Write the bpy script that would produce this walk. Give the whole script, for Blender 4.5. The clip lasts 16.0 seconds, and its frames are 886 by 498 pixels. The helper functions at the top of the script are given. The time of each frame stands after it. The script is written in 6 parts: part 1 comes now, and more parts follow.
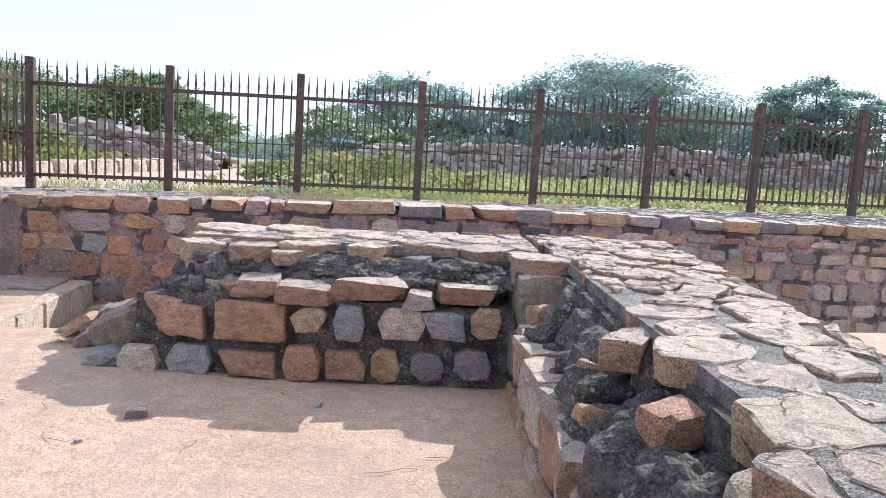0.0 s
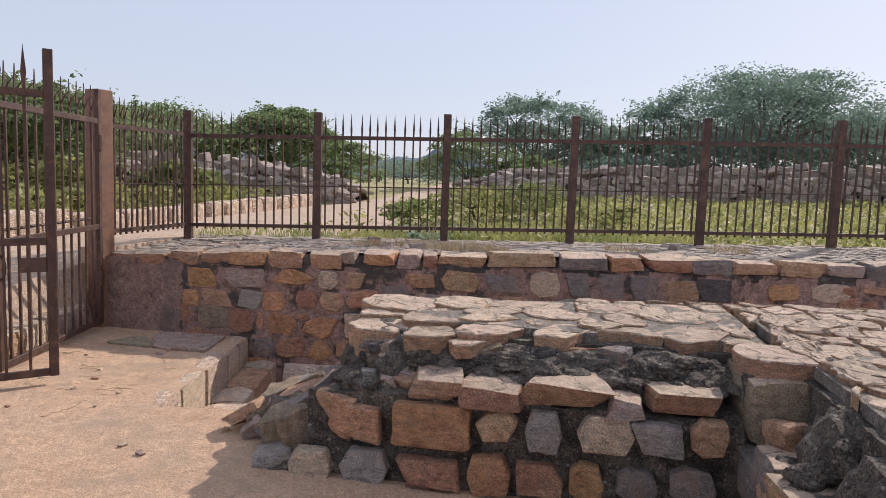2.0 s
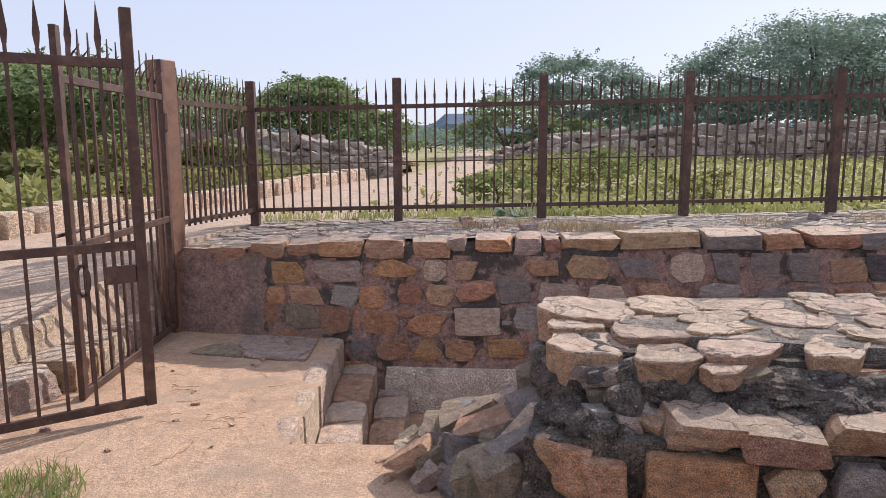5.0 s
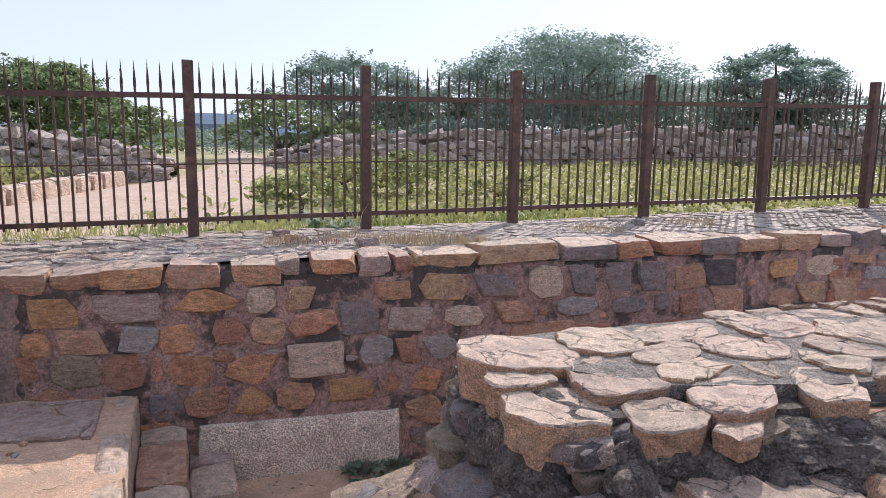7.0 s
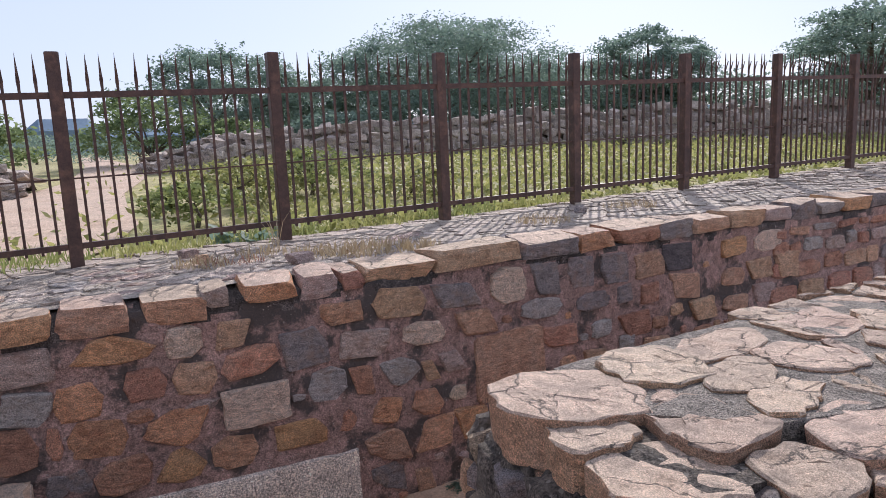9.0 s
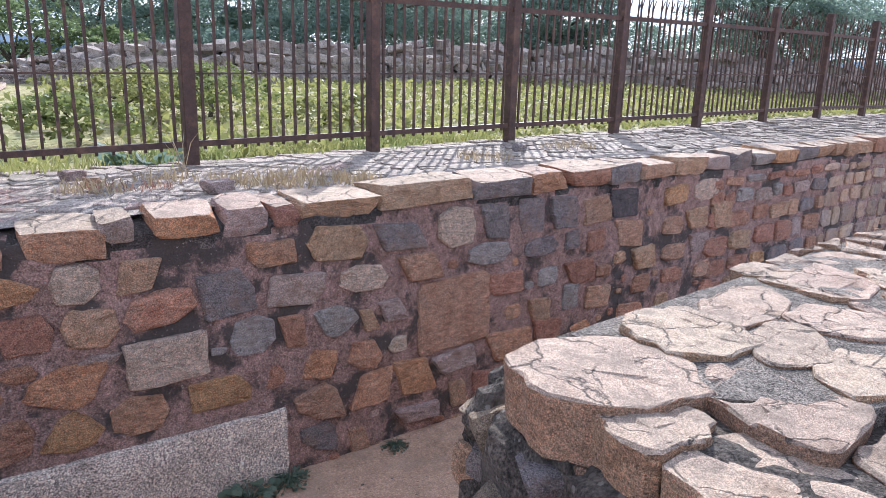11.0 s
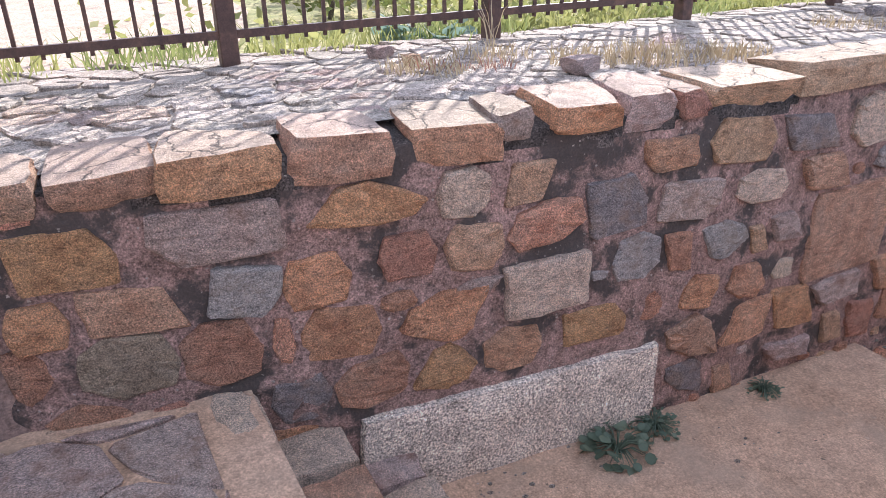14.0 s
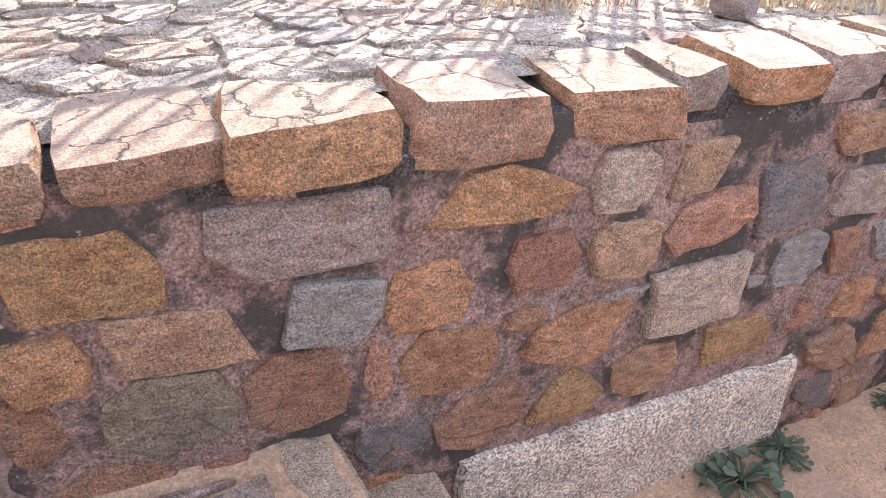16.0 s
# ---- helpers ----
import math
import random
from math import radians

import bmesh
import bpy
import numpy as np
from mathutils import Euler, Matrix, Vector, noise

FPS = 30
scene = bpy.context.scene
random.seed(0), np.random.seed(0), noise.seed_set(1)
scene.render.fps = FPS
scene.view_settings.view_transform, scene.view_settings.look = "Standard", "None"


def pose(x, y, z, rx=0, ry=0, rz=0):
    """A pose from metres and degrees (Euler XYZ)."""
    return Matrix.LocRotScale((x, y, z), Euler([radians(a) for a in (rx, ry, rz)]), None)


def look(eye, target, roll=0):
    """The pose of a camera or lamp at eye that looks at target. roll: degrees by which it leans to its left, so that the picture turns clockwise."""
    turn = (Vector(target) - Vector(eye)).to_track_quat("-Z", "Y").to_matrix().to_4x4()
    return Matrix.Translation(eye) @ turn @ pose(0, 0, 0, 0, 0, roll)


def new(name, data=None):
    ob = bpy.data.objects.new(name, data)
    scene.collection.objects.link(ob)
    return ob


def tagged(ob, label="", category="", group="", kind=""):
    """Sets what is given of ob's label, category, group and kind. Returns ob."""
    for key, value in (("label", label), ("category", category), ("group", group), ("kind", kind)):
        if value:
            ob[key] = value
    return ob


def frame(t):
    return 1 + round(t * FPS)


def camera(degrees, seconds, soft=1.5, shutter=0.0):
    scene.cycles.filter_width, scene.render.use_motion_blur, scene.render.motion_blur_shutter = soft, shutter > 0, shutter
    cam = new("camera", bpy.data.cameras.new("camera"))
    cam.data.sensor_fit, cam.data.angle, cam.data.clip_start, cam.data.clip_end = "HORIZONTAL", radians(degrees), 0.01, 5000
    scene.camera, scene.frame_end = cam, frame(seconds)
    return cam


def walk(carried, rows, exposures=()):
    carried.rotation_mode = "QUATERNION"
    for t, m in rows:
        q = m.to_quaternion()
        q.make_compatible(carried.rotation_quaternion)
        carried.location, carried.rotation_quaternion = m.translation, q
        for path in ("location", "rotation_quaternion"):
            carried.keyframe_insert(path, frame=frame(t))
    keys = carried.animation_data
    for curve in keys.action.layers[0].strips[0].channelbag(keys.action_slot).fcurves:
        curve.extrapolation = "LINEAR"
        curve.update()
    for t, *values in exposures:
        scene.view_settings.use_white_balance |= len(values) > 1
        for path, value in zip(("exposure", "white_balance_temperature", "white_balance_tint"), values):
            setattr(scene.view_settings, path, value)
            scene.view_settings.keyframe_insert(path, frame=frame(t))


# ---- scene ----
cam = camera(65.2, 16.0, soft=0.8)
METRES, EYE, TILT, LEAN, TURN = 7.0, 1.365, 0.0, 0.0, 0.0
ROWS = [
    (0.0, 0.0, 0.0, 0.0, 0.4, -6.49, -3.51),
    (0.5, -0.0235, 0.0143, 0.0076, 1.15, -5.24, -1.91),
    (1.0, -0.0384, 0.0301, 0.0139, 5.43, -5.49, -0.02),
    (1.5, -0.0466, 0.0632, 0.0338, 7.24, -3.71, -2.88),
    (2.0, -0.0628, 0.0736, 0.0448, 10.14, -5.84, -2.0),
    (2.5, -0.0904, 0.0839, 0.0483, 10.06, -5.6, 0.12),
    (3.0, -0.1149, 0.1044, 0.0497, 13.71, -4.84, 0.86),
    (5.5, -0.2413, 0.2011, 0.0489, 8.03, -9.15, -0.87),
    (6.0, -0.2691, 0.2338, 0.0459, 0.02, -8.96, -2.07),
    (6.5, -0.2965, 0.2669, 0.0462, -5.96, -9.65, -1.1),
    (7.0, -0.3081, 0.3044, 0.046, -9.02, -8.23, -0.74),
    (7.5, -0.3279, 0.3334, 0.0463, -12.42, -8.86, -3.69),
    (8.0, -0.3502, 0.3559, 0.0509, -14.55, -8.27, -1.49),
    (8.5, -0.3588, 0.3817, 0.0464, -13.6, -9.73, 0.88),
    (9.0, -0.3526, 0.4113, 0.0483, -19.42, -9.1, 2.4),
    (11.5, -0.3871, 0.5175, 0.0341, -28.2, -14.96, -1.85),
    (12.0, -0.4095, 0.5403, 0.0359, -26.85, -14.8, -0.78),
    (12.5, -0.4242, 0.5671, 0.0322, -20.74, -13.89, -1.91),
    (13.0, -0.4346, 0.5978, 0.0276, -16.73, -15.54, 0.53),
    (13.5, -0.4587, 0.6304, 0.0214, -20.0, -19.85, 1.26),
    (14.0, -0.4786, 0.6596, 0.0167, -16.97, -24.22, 0.52),
    (14.5, -0.4844, 0.6949, 0.0119, -18.42, -28.85, 1.29),
    (15.0, -0.4899, 0.7231, 0.0103, -23.52, -31.73, 0.69),
    (15.5, -0.5035, 0.7488, 0.0119, -28.74, -29.67, 1.2),
    (16.0, -0.5151, 0.768, 0.0019, -18.4, -29.67, -2.34),
]
EXPOSURES = [(0.0, 1.18, 5500, 8), (0.6, 0.8, 5850, 11), (1.2, 0.52, 6200, 13), (2.0, 0.4, 6400, 14), (3.2, 0.45, 6650, 15), (5.3, 0.6, 6200, 16), (7.0, 0.76, 6000, 16), (9.0, 0.58, 5950, 16), (11.3, 1.22, 5550, 13), (12.5, 1.46, 5550, 17), (13.2, 1.42, 5600, 17), (14.5, 1.62, 5900, 14), (15.2, 1.86, 5950, 14), (16.0, 2.0, 6300, 15)]
walk(cam, [(t, pose(0, 0, EYE, TILT, LEAN, TURN) @ pose(METRES * x, METRES * y, METRES * z, 90 + pitch, roll, yaw)) for t, x, y, z, yaw, pitch, roll in ROWS], EXPOSURES)

# ---- light ----
SUN_EL, SUN_AZ = 35.0, 32.0        # height above the horizon; bearing from +y towards +x
sun_dir = Vector((math.sin(radians(SUN_AZ)) * math.cos(radians(SUN_EL)), math.cos(radians(SUN_AZ)) * math.cos(radians(SUN_EL)), math.sin(radians(SUN_EL))))
world = bpy.data.worlds.new("world")
scene.world = world
world.use_nodes = True
wn = world.node_tree.nodes
sky = wn.new("ShaderNodeTexSky")
sky.sky_type, sky.sun_disc = "NISHITA", False
sky.sun_elevation, sky.sun_rotation = radians(SUN_EL), radians(SUN_AZ)
sky.dust_density, sky.air_density, sky.ozone_density = 1.0, 1.0, 1.0
haze = wn.new("ShaderNodeMix")      # thin morning haze evens out the clear sky
haze.data_type, haze.inputs[0].default_value = "RGBA", 0.8
haze.inputs[7].default_value = (4.9, 5.3, 6.25, 1)
world.node_tree.links.new(sky.outputs[0], haze.inputs[6])
world.node_tree.links.new(haze.outputs[2], wn["Background"].inputs[0])
wn["Background"].inputs[1].default_value = 0.1
sun = new("sun", bpy.data.lights.new("sun", "SUN"))
sun.data.energy, sun.data.angle, sun.data.color = 3.05, radians(0.53), (1.0, 0.93, 0.82)
sun.matrix_world = look(sun_dir * 50, (0, 0, 0))


# ---- materials ----
def material(name, colors, scale=6.0, rough=0.9, bump=0.5, grain=90.0, metal=0.0, per_object=0.0, per_island=0.0, stain=None, depth=0.005, mottle=1.0, pebbles=None, bedding=False, cracks=None, speckle=0.0, crust=False):
    """Colours mixed by large noise, grain by small noise, relief by both; stain: (colour, scale, amount)."""
    m = bpy.data.materials.new(name)
    m.use_nodes = True
    n, l = m.node_tree.nodes, m.node_tree.links
    b = n["Principled BSDF"]
    b.inputs["Roughness"].default_value, b.inputs["Metallic"].default_value = rough, metal
    co = n.new("ShaderNodeTexCoord")
    geo = n.new("ShaderNodeNewGeometry")
    big = n.new("ShaderNodeTexNoise")
    big.inputs["Scale"].default_value, big.inputs["Detail"].default_value, big.inputs["Roughness"].default_value = scale, 6, 0.62
    l.new(geo.outputs["Position"], big.inputs["Vector"])
    ramp = n.new("ShaderNodeValToRGB")
    while len(ramp.color_ramp.elements) < len(colors):
        ramp.color_ramp.elements.new(0.5)
    for i, c in enumerate(colors):
        ramp.color_ramp.elements[i].position = 0.3 + 0.4 * i / max(1, len(colors) - 1)
        ramp.color_ramp.elements[i].color = (*c, 1)
    l.new(big.outputs[0], ramp.inputs[0])
    fine = n.new("ShaderNodeTexNoise")
    fine.inputs["Scale"].default_value, fine.inputs["Detail"].default_value, fine.inputs["Roughness"].default_value = grain, 8, 0.8
    l.new(geo.outputs["Position"], fine.inputs["Vector"])
    fr = n.new("ShaderNodeMapRange")
    fr.inputs[1].default_value, fr.inputs[2].default_value, fr.inputs[3].default_value, fr.inputs[4].default_value = 0.40, 0.60, 1 - 0.6 * mottle, 1 + 0.5 * mottle
    mid = n.new("ShaderNodeTexNoise")
    mid.inputs["Scale"].default_value, mid.inputs["Detail"].default_value, mid.inputs["Roughness"].default_value = grain * 0.2, 5, 0.7
    if bedding:
        flat = n.new("ShaderNodeMapping")
        flat.inputs["Scale"].default_value = (0.55, 0.55, 1.3)
        flat.inputs["Rotation"].default_value = (0.25, 0.2, 0.0)
        l.new(geo.outputs["Position"], flat.inputs["Vector"])
        l.new(flat.outputs[0], mid.inputs["Vector"])
    else:
        l.new(geo.outputs["Position"], mid.inputs["Vector"])
    both = n.new("ShaderNodeMix")
    both.inputs[0].default_value = 0.76 if bedding else 0.66
    l.new(mid.outputs[0], both.inputs[2])
    l.new(fine.outputs[0], both.inputs[3])
    l.new(both.outputs[0], fr.inputs[0])
    # grain tone; low relief is darkened too, cavity shade painted into the colour
    mul = n.new("ShaderNodeMix")
    mul.data_type, mul.blend_type = "RGBA", "MULTIPLY"
    mul.inputs[0].default_value = 1.0
    l.new(ramp.outputs[0], mul.inputs[6])
    l.new(fr.outputs[0], mul.inputs[7])
    out = mul.outputs[2]
    grit = None
    if speckle:                                   # dark pits, their shade put into colour, and bright grains
        gn = n.new("ShaderNodeTexNoise")
        gn.inputs["Scale"].default_value, gn.inputs["Detail"].default_value, gn.inputs["Roughness"].default_value = grain * 1.9, 3, 0.6
        l.new(geo.outputs["Position"], gn.inputs["Vector"])
        gr = n.new("ShaderNodeValToRGB")
        e = gr.color_ramp.elements
        e[0].position, e[0].color = 0.41, (1 - 0.8 * speckle,) * 3 + (1,)
        e[1].position, e[1].color = 0.59, (1 + 0.8 * speckle,) * 3 + (1,)
        for at_, v_ in ((0.45, 1 - 0.08 * speckle), (0.55, 1 + 0.08 * speckle)):
            k_ = e.new(at_)
            k_.color = (v_, v_, v_, 1)
        l.new(gn.outputs[0], gr.inputs[0])
        gm = n.new("ShaderNodeMix")
        gm.data_type, gm.blend_type, gm.inputs[0].default_value = "RGBA", "MULTIPLY", 1.0
        l.new(out, gm.inputs[6])
        l.new(gr.outputs[0], gm.inputs[7])
        out = gm.outputs[2]
        grit = gn.outputs[0]
    if stain:
        sn = n.new("ShaderNodeTexNoise")
        sn.inputs["Scale"].default_value, sn.inputs["Detail"].default_value = stain[1], 8
        sn.inputs["Roughness"].default_value = 0.65
        l.new(geo.outputs["Position"], sn.inputs["Vector"])
        sr = n.new("ShaderNodeMapRange")
        sr.inputs[1].default_value, sr.inputs[2].default_value, sr.inputs[4].default_value = 0.5, (0.57 if crust else 0.68), stain[2]
        l.new(sn.outputs[0], sr.inputs[0])
        sm = n.new("ShaderNodeMix")
        sm.data_type = "RGBA"
        l.new(sr.outputs[0], sm.inputs[0])
        l.new(out, sm.inputs[6])
        sm.inputs[7].default_value = (*stain[0], 1)
        out = sm.outputs[2]
    split = None
    if cracks:
        shift = n.new("ShaderNodeVectorMath")
        shift.operation = "MULTIPLY_ADD"
        shift.inputs[1].default_value = (0.16, 0.16, 0.16)
        l.new(big.outputs["Color"], shift.inputs[0])
        l.new(geo.outputs["Position"], shift.inputs[2])
        cv = n.new("ShaderNodeTexVoronoi")
        cv.feature, cv.inputs["Scale"].default_value = "DISTANCE_TO_EDGE", cracks[0]
        l.new(shift.outputs[0], cv.inputs["Vector"])
        cr = n.new("ShaderNodeMapRange")
        cr.inputs[1].default_value, cr.inputs[2].default_value = 0.0, cracks[1]
        cr.inputs[3].default_value, cr.inputs[4].default_value = 0.0, 1.0
        l.new(cv.outputs["Distance"], cr.inputs[0])
        gate_ = n.new("ShaderNodeMapRange")             # only here and there
        gate_.inputs[1].default_value, gate_.inputs[2].default_value = 0.5, 0.56
        l.new(big.outputs[0], gate_.inputs[0])
        mx = n.new("ShaderNodeMath")
        mx.operation = "MAXIMUM"
        l.new(cr.outputs[0], mx.inputs[0])
        l.new(gate_.outputs[0], mx.inputs[1])
        split = mx.outputs[0]
        cm = n.new("ShaderNodeMix")
        cm.data_type = "RGBA"
        l.new(split, cm.inputs[0])
        cm.inputs[6].default_value = (0.09, 0.07, 0.058, 1)
        l.new(out, cm.inputs[7])
        out = cm.outputs[2]
    if pebbles:
        vo = n.new("ShaderNodeTexVoronoi")
        vo.inputs["Scale"].default_value = pebbles[1]
        bend = n.new("ShaderNodeVectorMath")
        bend.operation = "MULTIPLY_ADD"
        bend.inputs[1].default_value = (1.1 / pebbles[1],) * 3
        l.new(fine.outputs["Color"], bend.inputs[0])
        l.new(geo.outputs["Position"], bend.inputs[2])
        l.new(bend.outputs[0], vo.inputs["Vector"])
        sp = n.new("ShaderNodeSeparateColor")
        l.new(vo.outputs["Color"], sp.inputs[0])
        size = n.new("ShaderNodeMath")
        size.operation, size.inputs[1].default_value = "MULTIPLY", pebbles[2]
        l.new(sp.outputs[0], size.inputs[0])
        less = n.new("ShaderNodeMath")
        less.operation = "LESS_THAN"
        l.new(vo.outputs["Distance"], less.inputs[0])
        l.new(size.outputs[0], less.inputs[1])
        pm_ = n.new("ShaderNodeMix")
        pm_.data_type = "RGBA"
        l.new(less.outputs[0], pm_.inputs[0])
        l.new(out, pm_.inputs[6])
        shade = n.new("ShaderNodeMix")
        shade.data_type = "RGBA"
        l.new(sp.outputs[1], shade.inputs[0])
        shade.inputs[6].default_value = (*(c * 0.4 for c in pebbles[0]), 1)
        shade.inputs[7].default_value = (*(c * 1.5 for c in pebbles[0]), 1)
        l.new(shade.outputs[2], pm_.inputs[7])
        out = pm_.outputs[2]
    if per_object or per_island:
        hsv = n.new("ShaderNodeHueSaturation")
        vr = n.new("ShaderNodeMapRange")
        amount = per_object or per_island
        vr.inputs[3].default_value, vr.inputs[4].default_value = 1 - amount, 1 + amount
        if per_object:
            src = n.new("ShaderNodeObjectInfo").outputs["Random"]
        else:
            src = geo.outputs["Random Per Island"]
        l.new(src, vr.inputs[0])
        l.new(vr.outputs[0], hsv.inputs["Value"])
        wob = n.new("ShaderNodeMath")
        wob.operation = "MULTIPLY_ADD"
        hs = n.new("ShaderNodeMath")
        hs.operation = "FRACT"
        h7 = n.new("ShaderNodeMath")
        h7.operation, h7.inputs[1].default_value = "MULTIPLY", 7.31
        l.new(src, h7.inputs[0])
        l.new(h7.outputs[0], hs.inputs[0])
        l.new(hs.outputs[0], wob.inputs[0])
        wob.inputs[1].default_value, wob.inputs[2].default_value = 0.016, 0.492
        l.new(wob.outputs[0], hsv.inputs["Hue"])
        l.new(out, hsv.inputs["Color"])
        out = hsv.outputs[0]
    l.new(out, b.inputs["Base Color"])
    if bump:
        add = n.new("ShaderNodeMath")
        add.operation = "MULTIPLY_ADD"
        l.new(mid.outputs[0], add.inputs[0])
        add.inputs[1].default_value = 2.0
        l.new(fine.outputs[0], add.inputs[2])
        height = add.outputs[0]
        if grit:
            rel = n.new("ShaderNodeMath")
            rel.operation, rel.inputs[1].default_value = "MULTIPLY_ADD", 0.35
            l.new(grit, rel.inputs[0])
            l.new(height, rel.inputs[2])
            height = rel.outputs[0]
        if split:
            dip = n.new("ShaderNodeMath")
            dip.operation, dip.inputs[1].default_value = "MULTIPLY_ADD", 0.8
            l.new(split, dip.inputs[0])
            l.new(height, dip.inputs[2])
            height = dip.outputs[0]
        bp = n.new("ShaderNodeBump")
        bp.inputs["Strength"].default_value, bp.inputs["Distance"].default_value = bump, depth
        l.new(height, bp.inputs["Height"])
        l.new(bp.outputs[0], b.inputs["Normal"])
    return m


LICHEN = (0.13, 0.115, 0.105)
STONE = {
    "o": material("ochre_sandstone", [(0.469, 0.224, 0.111), (0.689, 0.374, 0.194), (0.618, 0.354, 0.204)], 9, 0.9, 1.0, 170, depth=0.015, speckle=0.4, mottle=1.25, bedding=True, per_object=0.12, stain=(LICHEN, 14, 0.2)),
    "t": material("terracotta_sandstone", [(0.490, 0.223, 0.133), (0.673, 0.355, 0.224), (0.606, 0.356, 0.241)], 9, 0.9, 1.0, 170, depth=0.015, speckle=0.4, mottle=1.25, bedding=True, per_object=0.12, stain=(LICHEN, 14, 0.2)),
    "r": material("red_sandstone", [(0.375, 0.169, 0.107), (0.535, 0.270, 0.177), (0.468, 0.274, 0.187)], 9, 0.9, 1.0, 170, depth=0.015, speckle=0.4, mottle=1.25, bedding=True, per_object=0.12, stain=(LICHEN, 14, 0.2)),
    "b": material("brown_sandstone", [(0.464, 0.255, 0.153), (0.632, 0.386, 0.242), (0.561, 0.373, 0.254)], 9, 0.9, 1.0, 170, depth=0.015, speckle=0.4, mottle=1.25, bedding=True, per_object=0.12, stain=(LICHEN, 14, 0.2)),
    "y": material("buff_sandstone", [(0.61, 0.435, 0.31), (0.75, 0.57, 0.425), (0.69, 0.53, 0.41)], 9, 0.9, 1.0, 170, depth=0.015, speckle=0.4, mottle=1.25, bedding=True, per_object=0.08, stain=(LICHEN, 14, 0.2)),
    "p": material("pinkish_quartzite", [(0.443, 0.307, 0.251), (0.571, 0.427, 0.362), (0.512, 0.394, 0.347)], 9, 0.9, 1.0, 170, depth=0.015, speckle=0.4, mottle=1.25, bedding=True, per_object=0.1, stain=((0.34, 0.18, 0.115), 8, 0.7)),
    "g": material("grey_quartzite", [(0.339, 0.290, 0.266), (0.484, 0.424, 0.387), (0.436, 0.375, 0.339)], 9, 0.85, 1.0, 170, depth=0.015, speckle=0.4, mottle=1.25, bedding=True, per_object=0.12, stain=((0.40, 0.28, 0.20), 9, 0.5)),
    "d": material("dark_quartzite", [(0.206, 0.176, 0.169), (0.315, 0.266, 0.254), (0.375, 0.285, 0.237)], 9, 0.85, 1.0, 170, depth=0.015, speckle=0.4, mottle=1.25, bedding=True, per_object=0.12, stain=((0.36, 0.22, 0.15), 10, 0.6)),
}
STONE["n"] = material("olive_brown_sandstone", [(0.30, 0.215, 0.145), (0.43, 0.325, 0.225), (0.37, 0.285, 0.21)], 9, 0.9, 1.0, 170, depth=0.015, speckle=0.4, mottle=1.25, bedding=True, per_object=0.1, stain=(LICHEN, 12, 0.3))
STONE["x"] = material("blackened_quartzite", [(0.10, 0.085, 0.09), (0.16, 0.135, 0.135), (0.20, 0.165, 0.155)], 9, 0.85, 1.0, 170, depth=0.015, speckle=0.4, mottle=1.25, bedding=True, per_object=0.1)
MORTAR = material("old_lime_mortar", [(0.26, 0.16, 0.13), (0.44, 0.28, 0.235), (0.36, 0.235, 0.195)], 6, 0.97, 1.0, 80, stain=((0.075, 0.066, 0.06), 3.6, 0.9), crust=True, speckle=0.5, depth=0.012, pebbles=((0.42, 0.36, 0.31), 40, 0.2))
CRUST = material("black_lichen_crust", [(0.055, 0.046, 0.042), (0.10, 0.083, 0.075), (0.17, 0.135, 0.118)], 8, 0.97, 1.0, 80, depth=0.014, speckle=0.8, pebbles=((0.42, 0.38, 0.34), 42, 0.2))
DARK = material("blackened_mortar", [(0.075, 0.061, 0.052), (0.155, 0.125, 0.103), (0.27, 0.218, 0.175)], 8, 0.97, 1.0, 60, stain=((0.27, 0.23, 0.19), 6, 0.5), depth=0.028, speckle=0.7, pebbles=((0.30, 0.26, 0.22), 40, 0.38))
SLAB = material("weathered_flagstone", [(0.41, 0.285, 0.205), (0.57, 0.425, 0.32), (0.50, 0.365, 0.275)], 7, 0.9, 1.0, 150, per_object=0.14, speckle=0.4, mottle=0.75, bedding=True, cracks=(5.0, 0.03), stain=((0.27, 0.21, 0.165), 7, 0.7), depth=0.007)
PAVE = material("paving_stone", speckle=0.6, colors=[(0.310, 0.245, 0.194), (0.430, 0.353, 0.288), (0.370, 0.301, 0.245)], scale=6, rough=0.9, bump=0.8, grain=80, per_object=0.2, stain=((0.24, 0.20, 0.16), 6, 0.6))
PAVE_FAR = material("paving_stone_far", speckle=0.5, colors=[(0.310, 0.245, 0.194), (0.430, 0.353, 0.288), (0.370, 0.301, 0.245)], scale=6, rough=0.9, bump=0.8, grain=80, per_island=0.2, stain=((0.24, 0.20, 0.16), 6, 0.6))
DARK_GRAVEL = material("dark_gravel_mortar", [(0.15, 0.128, 0.108), (0.26, 0.22, 0.185), (0.34, 0.285, 0.235)], 12, 0.97, 1.0, 110, depth=0.012, speckle=0.9, pebbles=((0.32, 0.28, 0.24), 60, 0.35))
GRAVEL = material("grey_gravel_mortar", [(0.27, 0.225, 0.185), (0.41, 0.345, 0.285), (0.47, 0.39, 0.315)], 12, 0.97, 1.0, 110, depth=0.008, speckle=0.8, pebbles=((0.46, 0.41, 0.35), 60, 0.35))
DIRT = material("trodden_earth", [(0.43, 0.27, 0.172), (0.53, 0.345, 0.228), (0.49, 0.33, 0.228)], 1.6, 0.97, 0.7, 60, stain=((0.38, 0.275, 0.195), 2.6, 0.8), depth=0.008, mottle=0.5, speckle=0.28, pebbles=((0.34, 0.25, 0.18), 18, 0.15))
